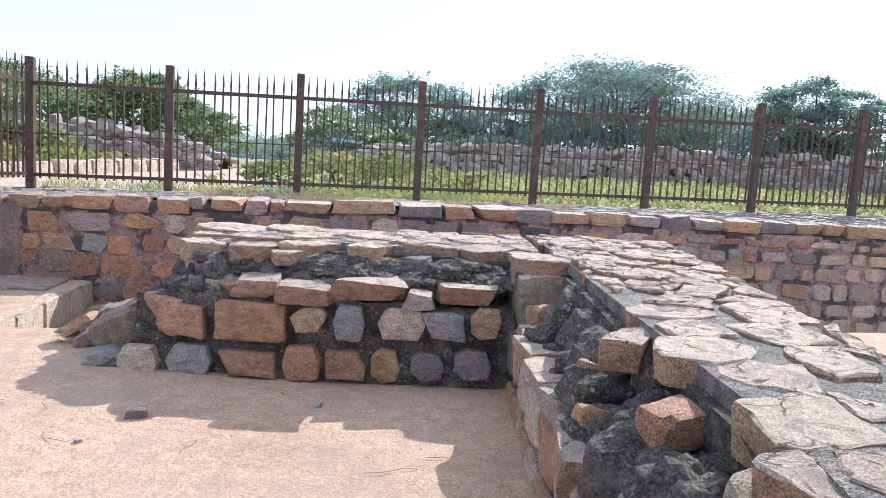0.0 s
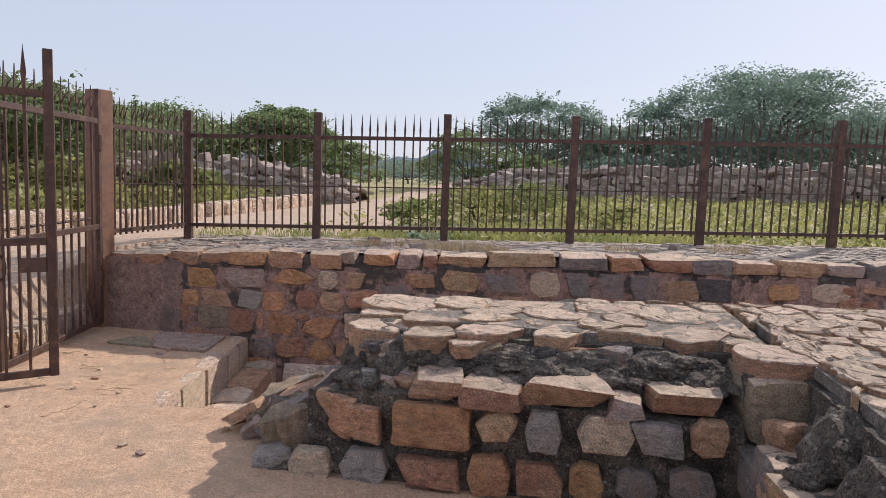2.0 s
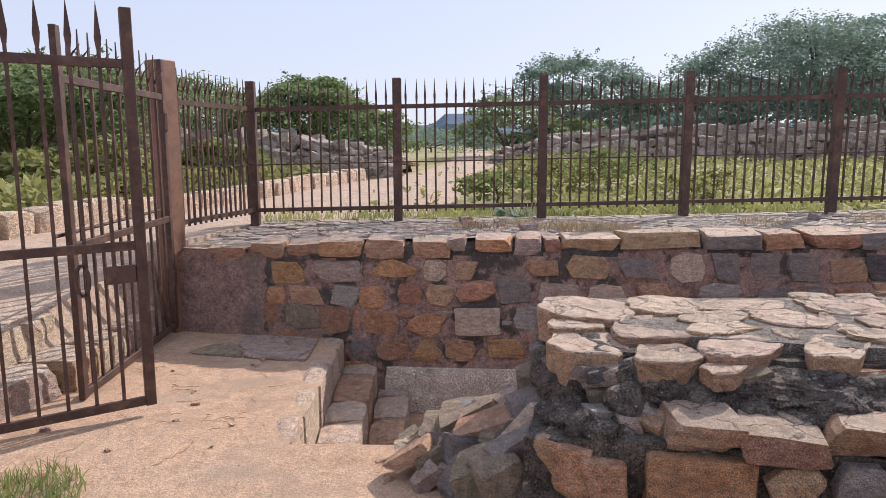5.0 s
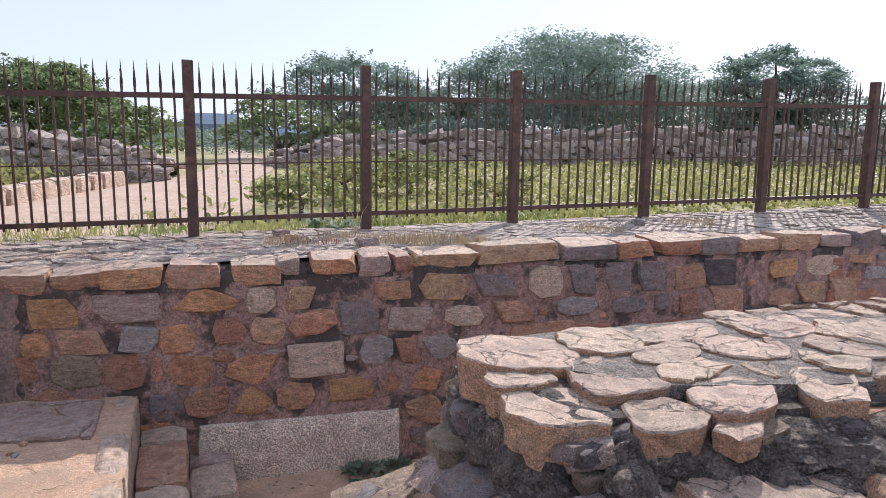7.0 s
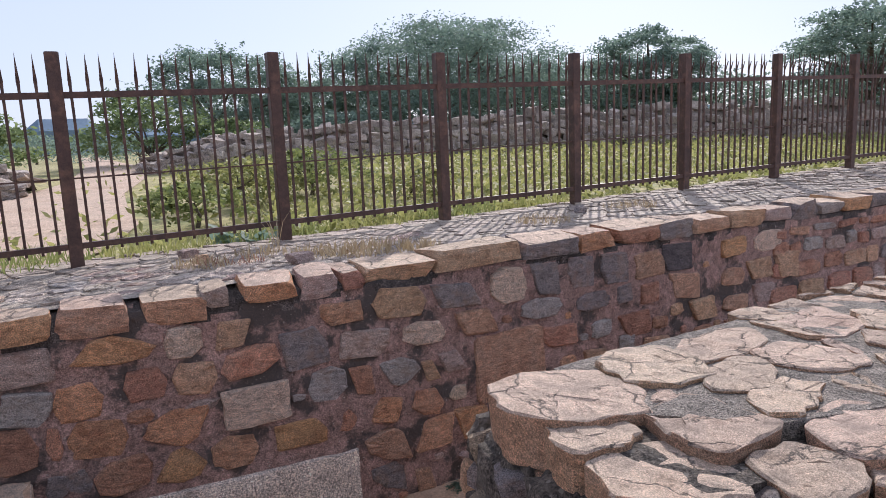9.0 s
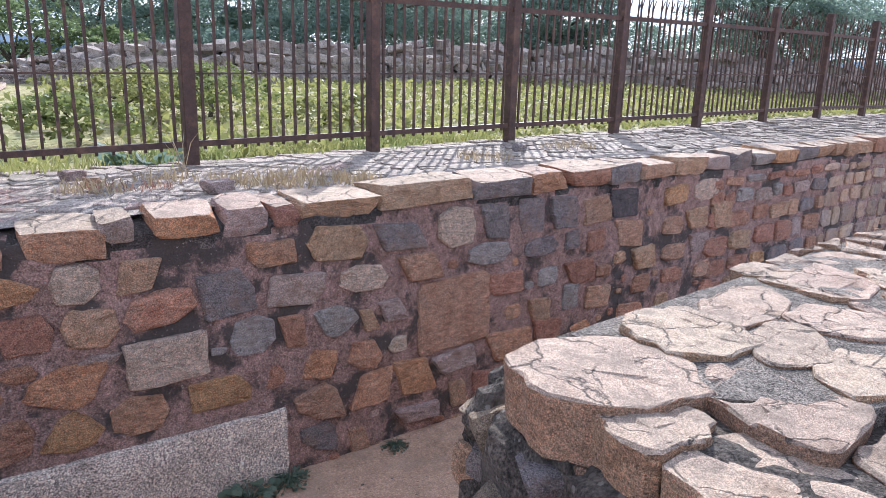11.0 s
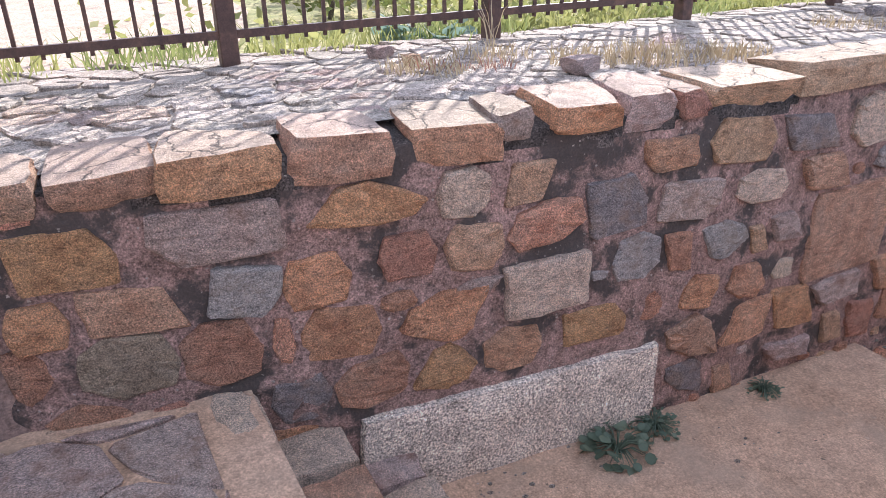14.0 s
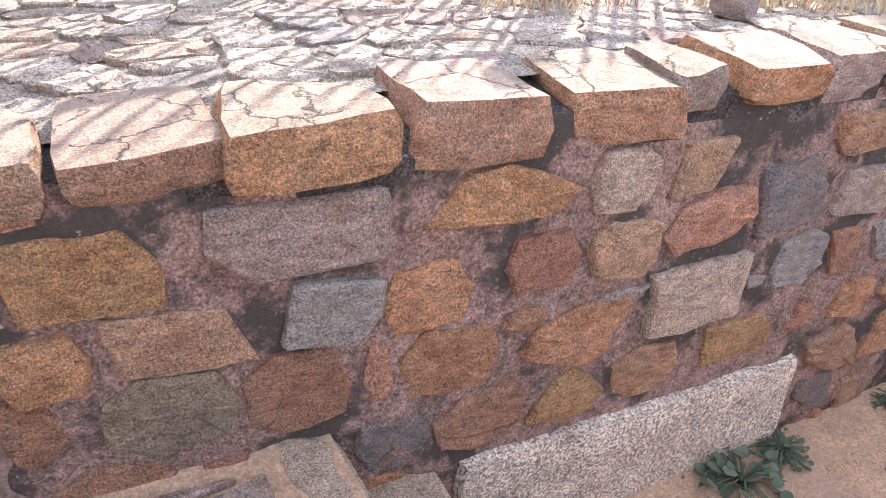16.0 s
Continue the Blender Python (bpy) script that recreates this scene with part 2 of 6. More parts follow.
PITTED = material("pitted_grey_slab", [(0.56, 0.45, 0.36), (0.70, 0.59, 0.49), (0.64, 0.53, 0.43)], 5, 0.92, 1.0, 60, stain=((0.40, 0.31, 0.25), 9, 0.4), speckle=0.8, mottle=0.7, depth=0.008)
PLASTER = material("mud_plaster", [(0.22, 0.14, 0.115), (0.31, 0.205, 0.165), (0.28, 0.20, 0.17)], 3, 0.95, 0.8, 50, stain=((0.12, 0.095, 0.085), 3, 0.7))
PATH = material("sandy_path", [(0.41, 0.29, 0.205), (0.51, 0.375, 0.28), (0.46, 0.345, 0.26)], 1.2, 0.97, 0.5, 40, depth=0.012, mottle=0.5, speckle=0.3)
PATH_STONE = material("sandy_step_top", [(0.36, 0.27, 0.20), (0.47, 0.36, 0.27), (0.42, 0.325, 0.25)], 3, 0.95, 0.8, 60, speckle=0.5)
RUST = material("rusty_brown_paint", [(0.050, 0.024, 0.018), (0.072, 0.036, 0.027), (0.10, 0.052, 0.038)], 5, 0.55, 0.3, 140, stain=((0.22, 0.115, 0.072), 12, 0.5), depth=0.002, mottle=0.6)
POST = material("rusted_post_paint", [(0.17, 0.082, 0.05), (0.25, 0.125, 0.078), (0.21, 0.115, 0.078)], 4, 0.6, 0.4, 140, stain=((0.09, 0.047, 0.033), 7, 0.6), depth=0.002, mottle=0.6)
FIELD = material("field_earth", [(0.25, 0.225, 0.10), (0.37, 0.32, 0.14), (0.33, 0.27, 0.16)], 0.7, 0.97, 0.6, 20, stain=((0.15, 0.18, 0.055), 1.5, 0.7))


# ---- building helpers ----
def link(name, bm, mat, parent=None, label="", smooth=False):
    me = bpy.data.meshes.new(name)
    bm.normal_update()
    bm.to_mesh(me)
    bm.free()
    if smooth:
        me.shade_smooth()
    for m in (mat if isinstance(mat, (list, tuple)) else [mat]):
        me.materials.append(m)
    ob = new(name, me)
    ob.parent = parent
    if label:
        ob["label"] = label
    return ob


part = link


def thing(name, label, category, group="", kind="", at=(0, 0, 0)):
    ob = new(name)
    ob.location = at
    return tagged(ob, label, category, group, kind)


def box(bm, x0, y0, z0, x1, y1, z1, bevel=0.0):
    made = bmesh.ops.create_cube(bm, size=1.0, matrix=Matrix.Translation(((x0 + x1) / 2, (y0 + y1) / 2, (z0 + z1) / 2)) @ Matrix.Diagonal((x1 - x0, y1 - y0, z1 - z0, 1)))
    if bevel:
        edges = {e for v in made["verts"] for e in v.link_edges}
        bmesh.ops.bevel(bm, geom=list(edges), offset=bevel, segments=1, affect="EDGES")
    return made["verts"]


def wall_y(x):
    """The line of the tall retaining wall's face."""
    return 7.105 + 0.168 * x + 0.014 * x * x if x < 0.6 else 7.2108 + (x - 0.6) * 0.185


def wall_top(x):
    """Height of the tall wall's front edge."""
    return float(np.interp(x, (-4.9, -4.0, -3.4, -2.4, -1.3, 0.0, 5.0), (0.83, 0.87, 0.925, 0.95, 0.97, 1.0, 1.01)))


def fence_y(x):
    return 8.905 + 0.172 * x


def fence_z(x):
    return 0.984 + 0.019 * max(-5, min(7, x))


def field_z(x, y):
    """Height of the open land behind the fence."""
    d = max(0.0, y - fence_y(max(-5, x)) - 0.3)
    return fence_z(x) - 0.10 + 0.035 * min(d, 14) + 0.05 * noise.noise((x * 0.25, y * 0.25, 3)) * min(1, d / 3)


def terrace_z(x, y):
    """The paved top falls a little from the wall's edge towards the fence."""
    s = max(0.0, min(1.0, (y - wall_y(x) - 0.25) / 1.4))
    return wall_top(x) - 0.015 + (fence_z(x) - 0.005 - wall_top(x)) * s


def rough_stone(w, h, proud, rng, cut=0.22, shape=None):
    """A wall stone facing -y, centred: an irregular quadrilateral with broken corners, chipped arrises and an uneven face."""
    corners = []
    for sx, sz in ((-1, -1), (1, -1), (1, 1), (-1, 1)):
        corners.append((sx * w / 2 * (1 - rng.uniform(-0.04, 0.22)), sz * h / 2 * (1 - rng.uniform(-0.04, 0.24))))
    outline = []
    for i in range(4):
        p0, p1, p2 = corners[i - 1], corners[i], corners[(i + 1) % 4]
        a, b = rng.uniform(0.05, cut), rng.uniform(0.05, cut)
        outline.append((p1[0] + (p0[0] - p1[0]) * a, p1[1] + (p0[1] - p1[1]) * a))
        outline.append((p1[0] + (p2[0] - p1[0]) * b, p1[1] + (p2[1] - p1[1]) * b))
        s = rng.uniform(0.4, 0.6)
        bulge = 1 + rng.uniform(-0.03, 0.08)
        outline.append(((p1[0] + (p2[0] - p1[0]) * s) * bulge, (p1[1] + (p2[1] - p1[1]) * s) * bulge))
    if shape:
        outline = []
        for i, p1 in enumerate(shape):
            p2 = shape[(i + 1) % len(shape)]
            for s in (0.05, 0.36, 0.68, 0.95):
                outline.append(((p1[0] + (p2[0] - p1[0]) * s) * w / 2 * rng.uniform(0.97, 1.03), (p1[1] + (p2[1] - p1[1]) * s) * h / 2 * rng.uniform(0.97, 1.03)))
    bm = bmesh.new()
    rings = [[], [], []]
    n = len(outline)
    edge = min(w, h) / 2
    for x, z in outline:
        chip = 1 - rng.uniform(0.003, 0.016) / max(0.04, edge)
        rings[0].append(bm.verts.new((x, 0.05, z)))
        rings[1].append(bm.verts.new((x * 0.992, -proud * rng.uniform(0.4, 0.8), z * 0.992)))
        rings[2].append(bm.verts.new((x * chip, -proud * rng.uniform(0.85, 1.2), z * chip)))
    mid = bm.verts.new((rng.uniform(-0.2, 0.2) * w, -proud * rng.uniform(0.8, 1.4), rng.uniform(-0.2, 0.2) * h))
    for i in range(n):
        j = (i + 1) % n
        for k in (0, 1):
            bm.faces.new((rings[k][i], rings[k][j], rings[k + 1][j], rings[k + 1][i]))
        bm.faces.new((rings[2][i], rings[2][j], mid))
    bmesh.ops.recalc_face_normals(bm, faces=bm.faces)
    return bm


def paint_sunlit_tops(bm):
    """Faces open to the sky take the second material: bleached, with sunlight painted in."""
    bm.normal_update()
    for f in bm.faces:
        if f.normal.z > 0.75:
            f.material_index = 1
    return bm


def block(w, d, h, rng, jit=0.12, bevel=0.012):
    """A roughly squared block, base centre at the origin: uneven corners, worn arrises, hackly faces."""
    bm = bmesh.new()
    bmesh.ops.create_cube(bm, size=1.0, matrix=Matrix.Translation((0, 0, h / 2)) @ Matrix.Diagonal((w, d, h, 1)))
    for v in bm.verts:
        v.co.x += rng.uniform(-jit, jit) * w * 0.7
        v.co.y += rng.uniform(-jit, jit) * d * 0.6
        v.co.z += rng.uniform(-jit, jit) * h * 0.6
    bmesh.ops.subdivide_edges(bm, edges=bm.edges, cuts=3, use_grid_fill=True)
    seed = Vector((rng.uniform(0, 50), rng.uniform(0, 50), rng.uniform(0, 50)))
    mid = Vector((0, 0, h / 2))
    small = min(w, d, h)
    for v in bm.verts:
        p = v.co - mid
        q = Vector((p.x / w, p.y / d, p.z / h)) * 2
        far = sorted(abs(c) for c in q)
        if far[1] > 0.85:                      # arris
            v.co -= p.normalized() * rng.uniform(0.2, 1.1) * min(bevel, 0.12 * small)
        if far[0] > 0.8:                       # corner
            v.co -= p.normalized() * rng.uniform(0.2, 1.6) * min(bevel, 0.15 * small)
        v.co += noise.noise_vector(v.co * (2.2 / max(small, 0.08)) + seed) * small * 0.055
    return bm


def lump(bm, at, size, seed, detail=2, squash=1.0, turn=0.0):
    """A broken lump of rubble, joined into bm."""
    made = bmesh.ops.create_icosphere(bm, subdivisions=detail, radius=1.0)
    m = pose(*at, 0, 0, turn)
    for v in made["verts"]:
        p = v.co.copy()
        k = 1 + 0.34 * noise.noise(p * 1.3 + Vector((seed, 0, 0))) + 0.2 * noise.noise(p * 3.4 + Vector((0, seed, 0))) + 0.2 * abs(noise.noise(p * 7.0 + Vector((0, 0, seed))))
        v.co = m @ Vector((p.x * size[0] * k, p.y * size[1] * k, p.z * size[2] * k * squash))


def clip(poly, px, py, nx, ny):
    """The part of a convex polygon behind the line through (px, py) with normal (nx, ny)."""
    out = []
    for i, a in enumerate(poly):
        b = poly[(i + 1) % len(poly)]
        da, db = (a[0] - px) * nx + (a[1] - py) * ny, (b[0] - px) * nx + (b[1] - py) * ny
        if da <= 0:
            out.append(a)
        if da * db < 0:
            s = da / (da - db)
            out.append((a[0] + s * (b[0] - a[0]), a[1] + s * (b[1] - a[1])))
    return out


def cells(points, region, reach):
    """Voronoi cells of the points inside a convex region."""
    found = []
    for i, p in enumerate(points):
        poly = [(p[0] - reach, p[1] - reach), (p[0] + reach, p[1] - reach), (p[0] + reach, p[1] + reach), (p[0] - reach, p[1] + reach)]
        for j, q in enumerate(points):
            if i != j and abs(p[0] - q[0]) < 2 * reach and abs(p[1] - q[1]) < 2 * reach:
                poly = clip(poly, (p[0] + q[0]) / 2, (p[1] + q[1]) / 2, q[0] - p[0], q[1] - p[1])
        for k, a in enumerate(region):
            b = region[(k + 1) % len(region)]
            poly = clip(poly, a[0], a[1], b[1] - a[1], a[0] - b[0]) if len(poly) > 2 else poly
        if len(poly) > 2:
            area = 0.5 * sum(poly[k][0] * poly[(k + 1) % len(poly)][1] - poly[(k + 1) % len(poly)][0] * poly[k][1] for k in range(len(poly)))
            if area > 0.0025:
                found.append(poly)
    return found


def jittered(x0, x1, y0, y1, sx, sy, rng, jit=0.36):
    pts, row, y = [], 0, y0 + sy / 2
    while y < y1 + sy:
        x = x0 + sx * (0.5 if row % 2 else 0.0)
        while x < x1 + sx:
            pts.append((x + rng.uniform(-jit, jit) * sx, y + rng.uniform(-jit, jit) * sy))
            x += sx * rng.uniform(0.75, 1.3)
        y += sy
        row += 1
    return pts


def flag_verts(poly, thick, gap, rng, lift=0.0, tilt=0.03, wear=0.012, wave=0.0):
    """Vertices and faces of a flagstone, round its own middle; gives the middle too."""
    cx, cy = sum(p[0] for p in poly) / len(poly), sum(p[1] for p in poly) / len(poly)
    pts, m = [], len(poly)
    for i in range(m):
        p0, p1, p2 = poly[i - 1], poly[i], poly[(i + 1) % m]
        k = rng.uniform(0.04, 0.2)
        a = (p1[0] + (p0[0] - p1[0]) * k, p1[1] + (p0[1] - p1[1]) * k)
        b = (p1[0] + (p2[0] - p1[0]) * k, p1[1] + (p2[1] - p1[1]) * k)
        pts += [a, b]
    if wave:
        fine = []
        for i, p in enumerate(pts):
            q = pts[(i + 1) % len(pts)]
            k = max(1, round(math.hypot(q[0] - p[0], q[1] - p[1]) / 0.06))
            fine += [(p[0] + (q[0] - p[0]) * s / k + rng.uniform(-wave, wave), p[1] + (q[1] - p[1]) * s / k + rng.uniform(-wave, wave)) for s in range(k)]
        pts = fine
    size = max(math.hypot(p[0] - cx, p[1] - cy) for p in pts)
    tx, ty = rng.uniform(-tilt, tilt), rng.uniform(-tilt, tilt)
    verts, n = [], len(pts)
    for ring, (z, inset) in enumerate(((-thick, 0.5), (-wear, 0.0), (0.0, wear))):
        for p in pts:
            dx, dy = p[0] - cx, p[1] - cy
            r = max(math.hypot(dx, dy), 1e-4)
            k = max(0.2, (r - gap * rng.uniform(0.6, 1.7) - inset * rng.uniform(0.7, 1.5) * (1 if ring else 0.02)) / r)
            verts.append((dx * k, dy * k, z + lift + tx * dx + ty * dy + (rng.uniform(-0.004, 0.004) if ring else 0)))
    faces = [tuple(range(2 * n, 3 * n))]
    if wave:                                     # the top is uneven, and one side has split a little lower
        a0, lower = rng.uniform(0, 6.28), rng.uniform(0.0, 0.012)
        for f in (0.8, 0.45):
            for k in range(n):
                p = verts[2 * n + k]
                fall = lower if p[0] * math.cos(a0) + p[1] * math.sin(a0) > 0.1 * size else 0.0
                g = f + rng.uniform(-0.06, 0.06)
                verts.append((p[0] * g, p[1] * g, p[2] - fall + rng.uniform(-0.002, 0.004)))
        faces = [tuple(range(4 * n, 5 * n))]
        for ring in (2, 3):
            for i in range(n):
                j = (i + 1) % n
                faces.append((ring * n + i, ring * n + j, (ring + 1) * n + j, (ring + 1) * n + i))
    for ring in (0, 1):
        for i in range(n):
            j = (i + 1) % n
            faces.append((ring * n + i, ring * n + j, (ring + 1) * n + j, (ring + 1) * n + i))
    return verts, faces, (cx, cy), size


def flag(name, poly, z, mat, parent, rng, thick=0.07, gap=0.01, tilt=0.03, wear=0.012, wave=0.0, side=None):
    verts, faces, c, _ = flag_verts(poly, thick, gap, rng, 0.0, tilt, wear, wave)
    me = bpy.data.meshes.new(name)
    me.from_pydata(verts, [], faces)
    me.materials.append(mat)
    if side:                                     # browner sides under the bleached top; their shaded look is put into colour
        me.materials.append(side)
        for p in me.polygons:
            p.material_index = 0 if p.normal.z > 0.5 else 1
    ob = new(name, me)
    ob.parent, ob.location = parent, (c[0], c[1], z)
    return ob


def rough_solid(name, poly, z0, z1, mat, parent, amp=0.03, step=0.09, taper=0.0):
    """A mass of mortar and rubble core on a footprint, its faces broken up."""
    bm = bmesh.new()
    cx, cy = sum(p[0] for p in poly) / len(poly), sum(p[1] for p in poly) / len(poly)
    lo = [bm.verts.new((x, y, z0)) for x, y in poly]
    hi = [bm.verts.new((cx + (x - cx) * (1 - taper), cy + (y - cy) * (1 - taper), z1)) for x, y in poly]
    n = len(poly)
    bm.faces.new(hi)
    for i in range(n):
        bm.faces.new((lo[i], lo[(i + 1) % n], hi[(i + 1) % n], hi[i]))
    for _ in range(6):
        long_edges = [e for e in bm.edges if e.calc_length() > step * 1.6]
        if not long_edges:
            break
        bmesh.ops.subdivide_edges(bm, edges=long_edges, cuts=1, use_grid_fill=True)
    bmesh.ops.triangulate(bm, faces=bm.faces)
    bm.normal_update()
    for v in bm.verts:
        if v.co.z > z0 + 0.001:
            k = noise.noise(v.co * 4.0) + 0.6 * noise.noise(v.co * 11.0)
            v.co += v.normal * amp * k
    return link(name, bm, mat, parent)


def tube(bm, pts, radii, sides=6):
    last = None
    for i, (p, r) in enumerate(zip(pts, radii)):
        p = Vector(p)
        d = (Vector(pts[min(i + 1, len(pts) - 1)]) - Vector(pts[max(i - 1, 0)])).normalized()
        u = d.orthogonal().normalized()
        v = d.cross(u)
        ring = [bm.verts.new(p + (u * math.cos(2 * math.pi * k / sides) + v * math.sin(2 * math.pi * k / sides)) * r) for k in range(sides)]
        if last:
            for k in range(sides):
                bm.faces.new((last[k], last[(k + 1) % sides], ring[(k + 1) % sides], ring[k]))
        last = ring


def overlaps(rect, rects, gap):
    return any(abs(rect[0] - q[0]) < (rect[2] + q[2]) / 2 + gap and abs(rect[1] - q[1]) < (rect[3] + q[3]) / 2 + gap for q in rects)


def infill(u0, u1, z0, z1, taken, rng, palette, sizes, tries=500, gap=0.022):
    """Stones fitted into the room that is left on a wall's face, large ones first."""
    made = []
    for w, h in sizes:
        for _ in range(tries):
            r = [rng.uniform(u0 + w / 2, u1 - w / 2), rng.uniform(z0 + h / 2, z1 - h / 2), w * rng.uniform(0.85, 1.25), h * rng.uniform(0.8, 1.2)]
            if not overlaps(r, taken, gap):
                taken.append(r)
                made.append((*r, rng.uniform(-5, 5), rng.choice(palette)))
    return made


def courses(u0, u1, z0, z1, rng, palette, height=0.16, width=0.24, gap=0.03):
    """Rough courses of stones over a wall's face."""
    made, z = [], z0
    while z < z1 - 0.06:
        h = min(height * rng.uniform(0.8, 1.2), z1 - z)
        u = u0 + rng.uniform(-0.1, 0.0)
        while u < u1:
            w = width * rng.uniform(0.55, 1.4)
            made.append((u + w / 2, z + h / 2 + rng.uniform(-0.015, 0.015), w - gap * rng.uniform(0.7, 1.6), h - gap * rng.uniform(0.7, 1.8), rng.uniform(-5, 5), rng.choice(palette)))
            u += w
        z += h
    return made


# ---- ground ----
def near_z(x, y):
    """Trodden earth on the walker's side, sloping down to the tall wall."""
    z = 0.16 + 0.03 * noise.noise((x * 0.8, y * 0.8, 0.5)) + 0.008 * noise.noise((x * 5, y * 5, 1.5))
    if y > 4.3 and x < -1.9:
        z -= 0.07 * min(1, (y - 4.3) / 1.6)
    return z


EDGE_X = -3.42                      # where the landing ends and the steps go down


def path_z(x, y):
    """The sandy path outside the gate climbs towards the fence's corner."""
    low_ = 0.56 + 0.32 * max(0.0, min(1.0, (y - 5.2) / 2.8))
    high_ = 0.74 + 0.14 * max(0.0, min(1.0, (y - 5.5) / 3.0))
    return low_ + (high_ - low_) * max(0.0, min(1.0, (-5.0 - x) / 2.2))


def grid_lines(marks, step):
    out = []
    for a, b in zip(marks, marks[1:]):
        k = max(1, round((b - a) / step(0.5 * (a + b))))
        out += [a + (b - a) * i / k for i in range(k)]
    return out + [marks[-1]]


bm = bmesh.new()
xs = grid_lines([-900, -300, -100, -40, -16, -8, -5.4, -5.06, -4.98, EDGE_X, -1.75, 8, 16, 40, 100, 300, 900], lambda c: 0.16 if -5.0 < c < 4 else max(0.3, abs(c) * 0.16))
vs = grid_lines([-900, -300, -100, -40, -12, -2.22, -1.7, -0.1, 0.15, 1.6, 6, 16, 40, 100, 300, 900], lambda c: 0.16 if -7.5 < c < 0.1 else max(0.3, abs(c) * 0.13))
lattice = {}
for i, x in enumerate(xs):
    for j, v in enumerate(vs):
        sx = x + (0.21 * max(0, min(2.22, -v)) * math.exp(-((x - EDGE_X) / 0.9) ** 2) if v < 0 else 0)
        wy = wall_y(max(-5, min(60, x)))
        y = v + wy
        if v <= 0.12:
            z = near_z(sx, y) if x > -5.0 else 0.3
            if y < 3.2 and x < -5.0:
                z = 0.16
        elif v < 1.65:
            z = min(wall_top(x), fence_z(x)) - 0.08
        else:
            z = field_z(x, y)
        lattice[i, j] = bm.verts.new((sx, y, z))
for i in range(len(xs) - 1):
    for j in range(len(vs) - 1):
        cx, cv = (xs[i] + xs[i + 1]) / 2, (vs[j] + vs[j + 1]) / 2
        pit = (EDGE_X < cx < -1.75 and -2.22 < cv < 0.14) or (-1.75 <= cx < 16 and -1.7 < cv < 0.14)
        if not pit:
            f = bm.faces.new((lattice[i, j], lattice[i + 1, j], lattice[i + 1, j + 1], lattice[i, j + 1]))
            f.material_index = 1 if cv > 1.3 else 0
bmesh.ops.delete(bm, geom=[v for v in bm.verts if not v.link_faces], context="VERTS")
ground = link("ground", bm, [DIRT, FIELD], smooth=True)
tagged(ground, "trodden pinkish-brown earth, greener beyond the fence", "ground", kind="structure")

bm = bmesh.new()
box(bm, -3.6, 4.2, -1.4, -0.30, 7.2, -0.55)
for v in bm.verts:
    if v.co.x > -1 and v.co.y < 5:
        v.co.x += 0.45
bmesh.ops.subdivide_edges(bm, edges=bm.edges, cuts=14, use_grid_fill=True)
for v in bm.verts:
    if v.co.z > -0.56:
        v.co.z += 0.015 * noise.noise(v.co * 2.5)
tagged(link("pit_floor", bm, DIRT), "bare earth floor of the sunken trench", "floor", kind="structure")
bm = bmesh.new()
box(bm, -0.31, 4.2, -1.5, 16.5, 11.0, -1.15)
tagged(link("trench_floor", bm, DIRT), "deeper earth bottom of the trench", "floor", kind="structure")

# ---- tall retaining wall ----
U0, U1 = -4.86, 16.0
wall_back = thing("wall_north", "rubble retaining wall of red, ochre and grey sandstone", "wall", kind="structure")
bm = bmesh.new()
us = [U0 + 0.035 * i for i in range(190)] + [U0 + 6.65 + 0.12 * i for i in range(int((U1 - U0 - 6.65) / 0.12))]
zs = [-1.4 + 0.035 * i for i in range(int(2.3 / 0.035) + 1)]
rows = []
for u in us:
    col = []
    for k, z in enumerate(zs):
        p = Vector((u, wall_y(u), min(z, wall_top(u) - 0.025)))
        p.y += 0.012 * noise.noise(p * 3) + 0.014 * noise.noise(p * 9) + 0.012 * noise.noise(p * 22)
        col.append(bm.verts.new(p))
    col.append(bm.verts.new((u, wall_y(u) + 0.25, wall_top(u) - 0.03)))
    rows.append(col)
for a, b in zip(rows, rows[1:]):
    for k in range(len(a) - 1):
        f = bm.faces.new((a[k], b[k], b[k + 1], a[k + 1]))
        p = f.calc_center_median()
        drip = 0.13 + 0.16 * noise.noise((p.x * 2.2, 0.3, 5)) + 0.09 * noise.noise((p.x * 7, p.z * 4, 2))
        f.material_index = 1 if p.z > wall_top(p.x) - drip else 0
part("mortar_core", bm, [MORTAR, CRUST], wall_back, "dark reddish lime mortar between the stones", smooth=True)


def on_wall(rect, rng, proud=0.03, cut=0.22, shape=None):
    u, z, w, h, tilt, mat = rect
    ob = part("stone", rough_stone(w, h, proud * rng.uniform(0.7, 1.5), rng, cut, shape), STONE[mat], wall_back)
    ob.matrix_basis = pose(u, wall_y(u) + 0.004, z, 0, 0, math.degrees(math.atan2(wall_y(u + 0.1) - wall_y(u - 0.1), 0.2))) @ pose(0, 0, 0, 0, -tilt, 0)
    return ob


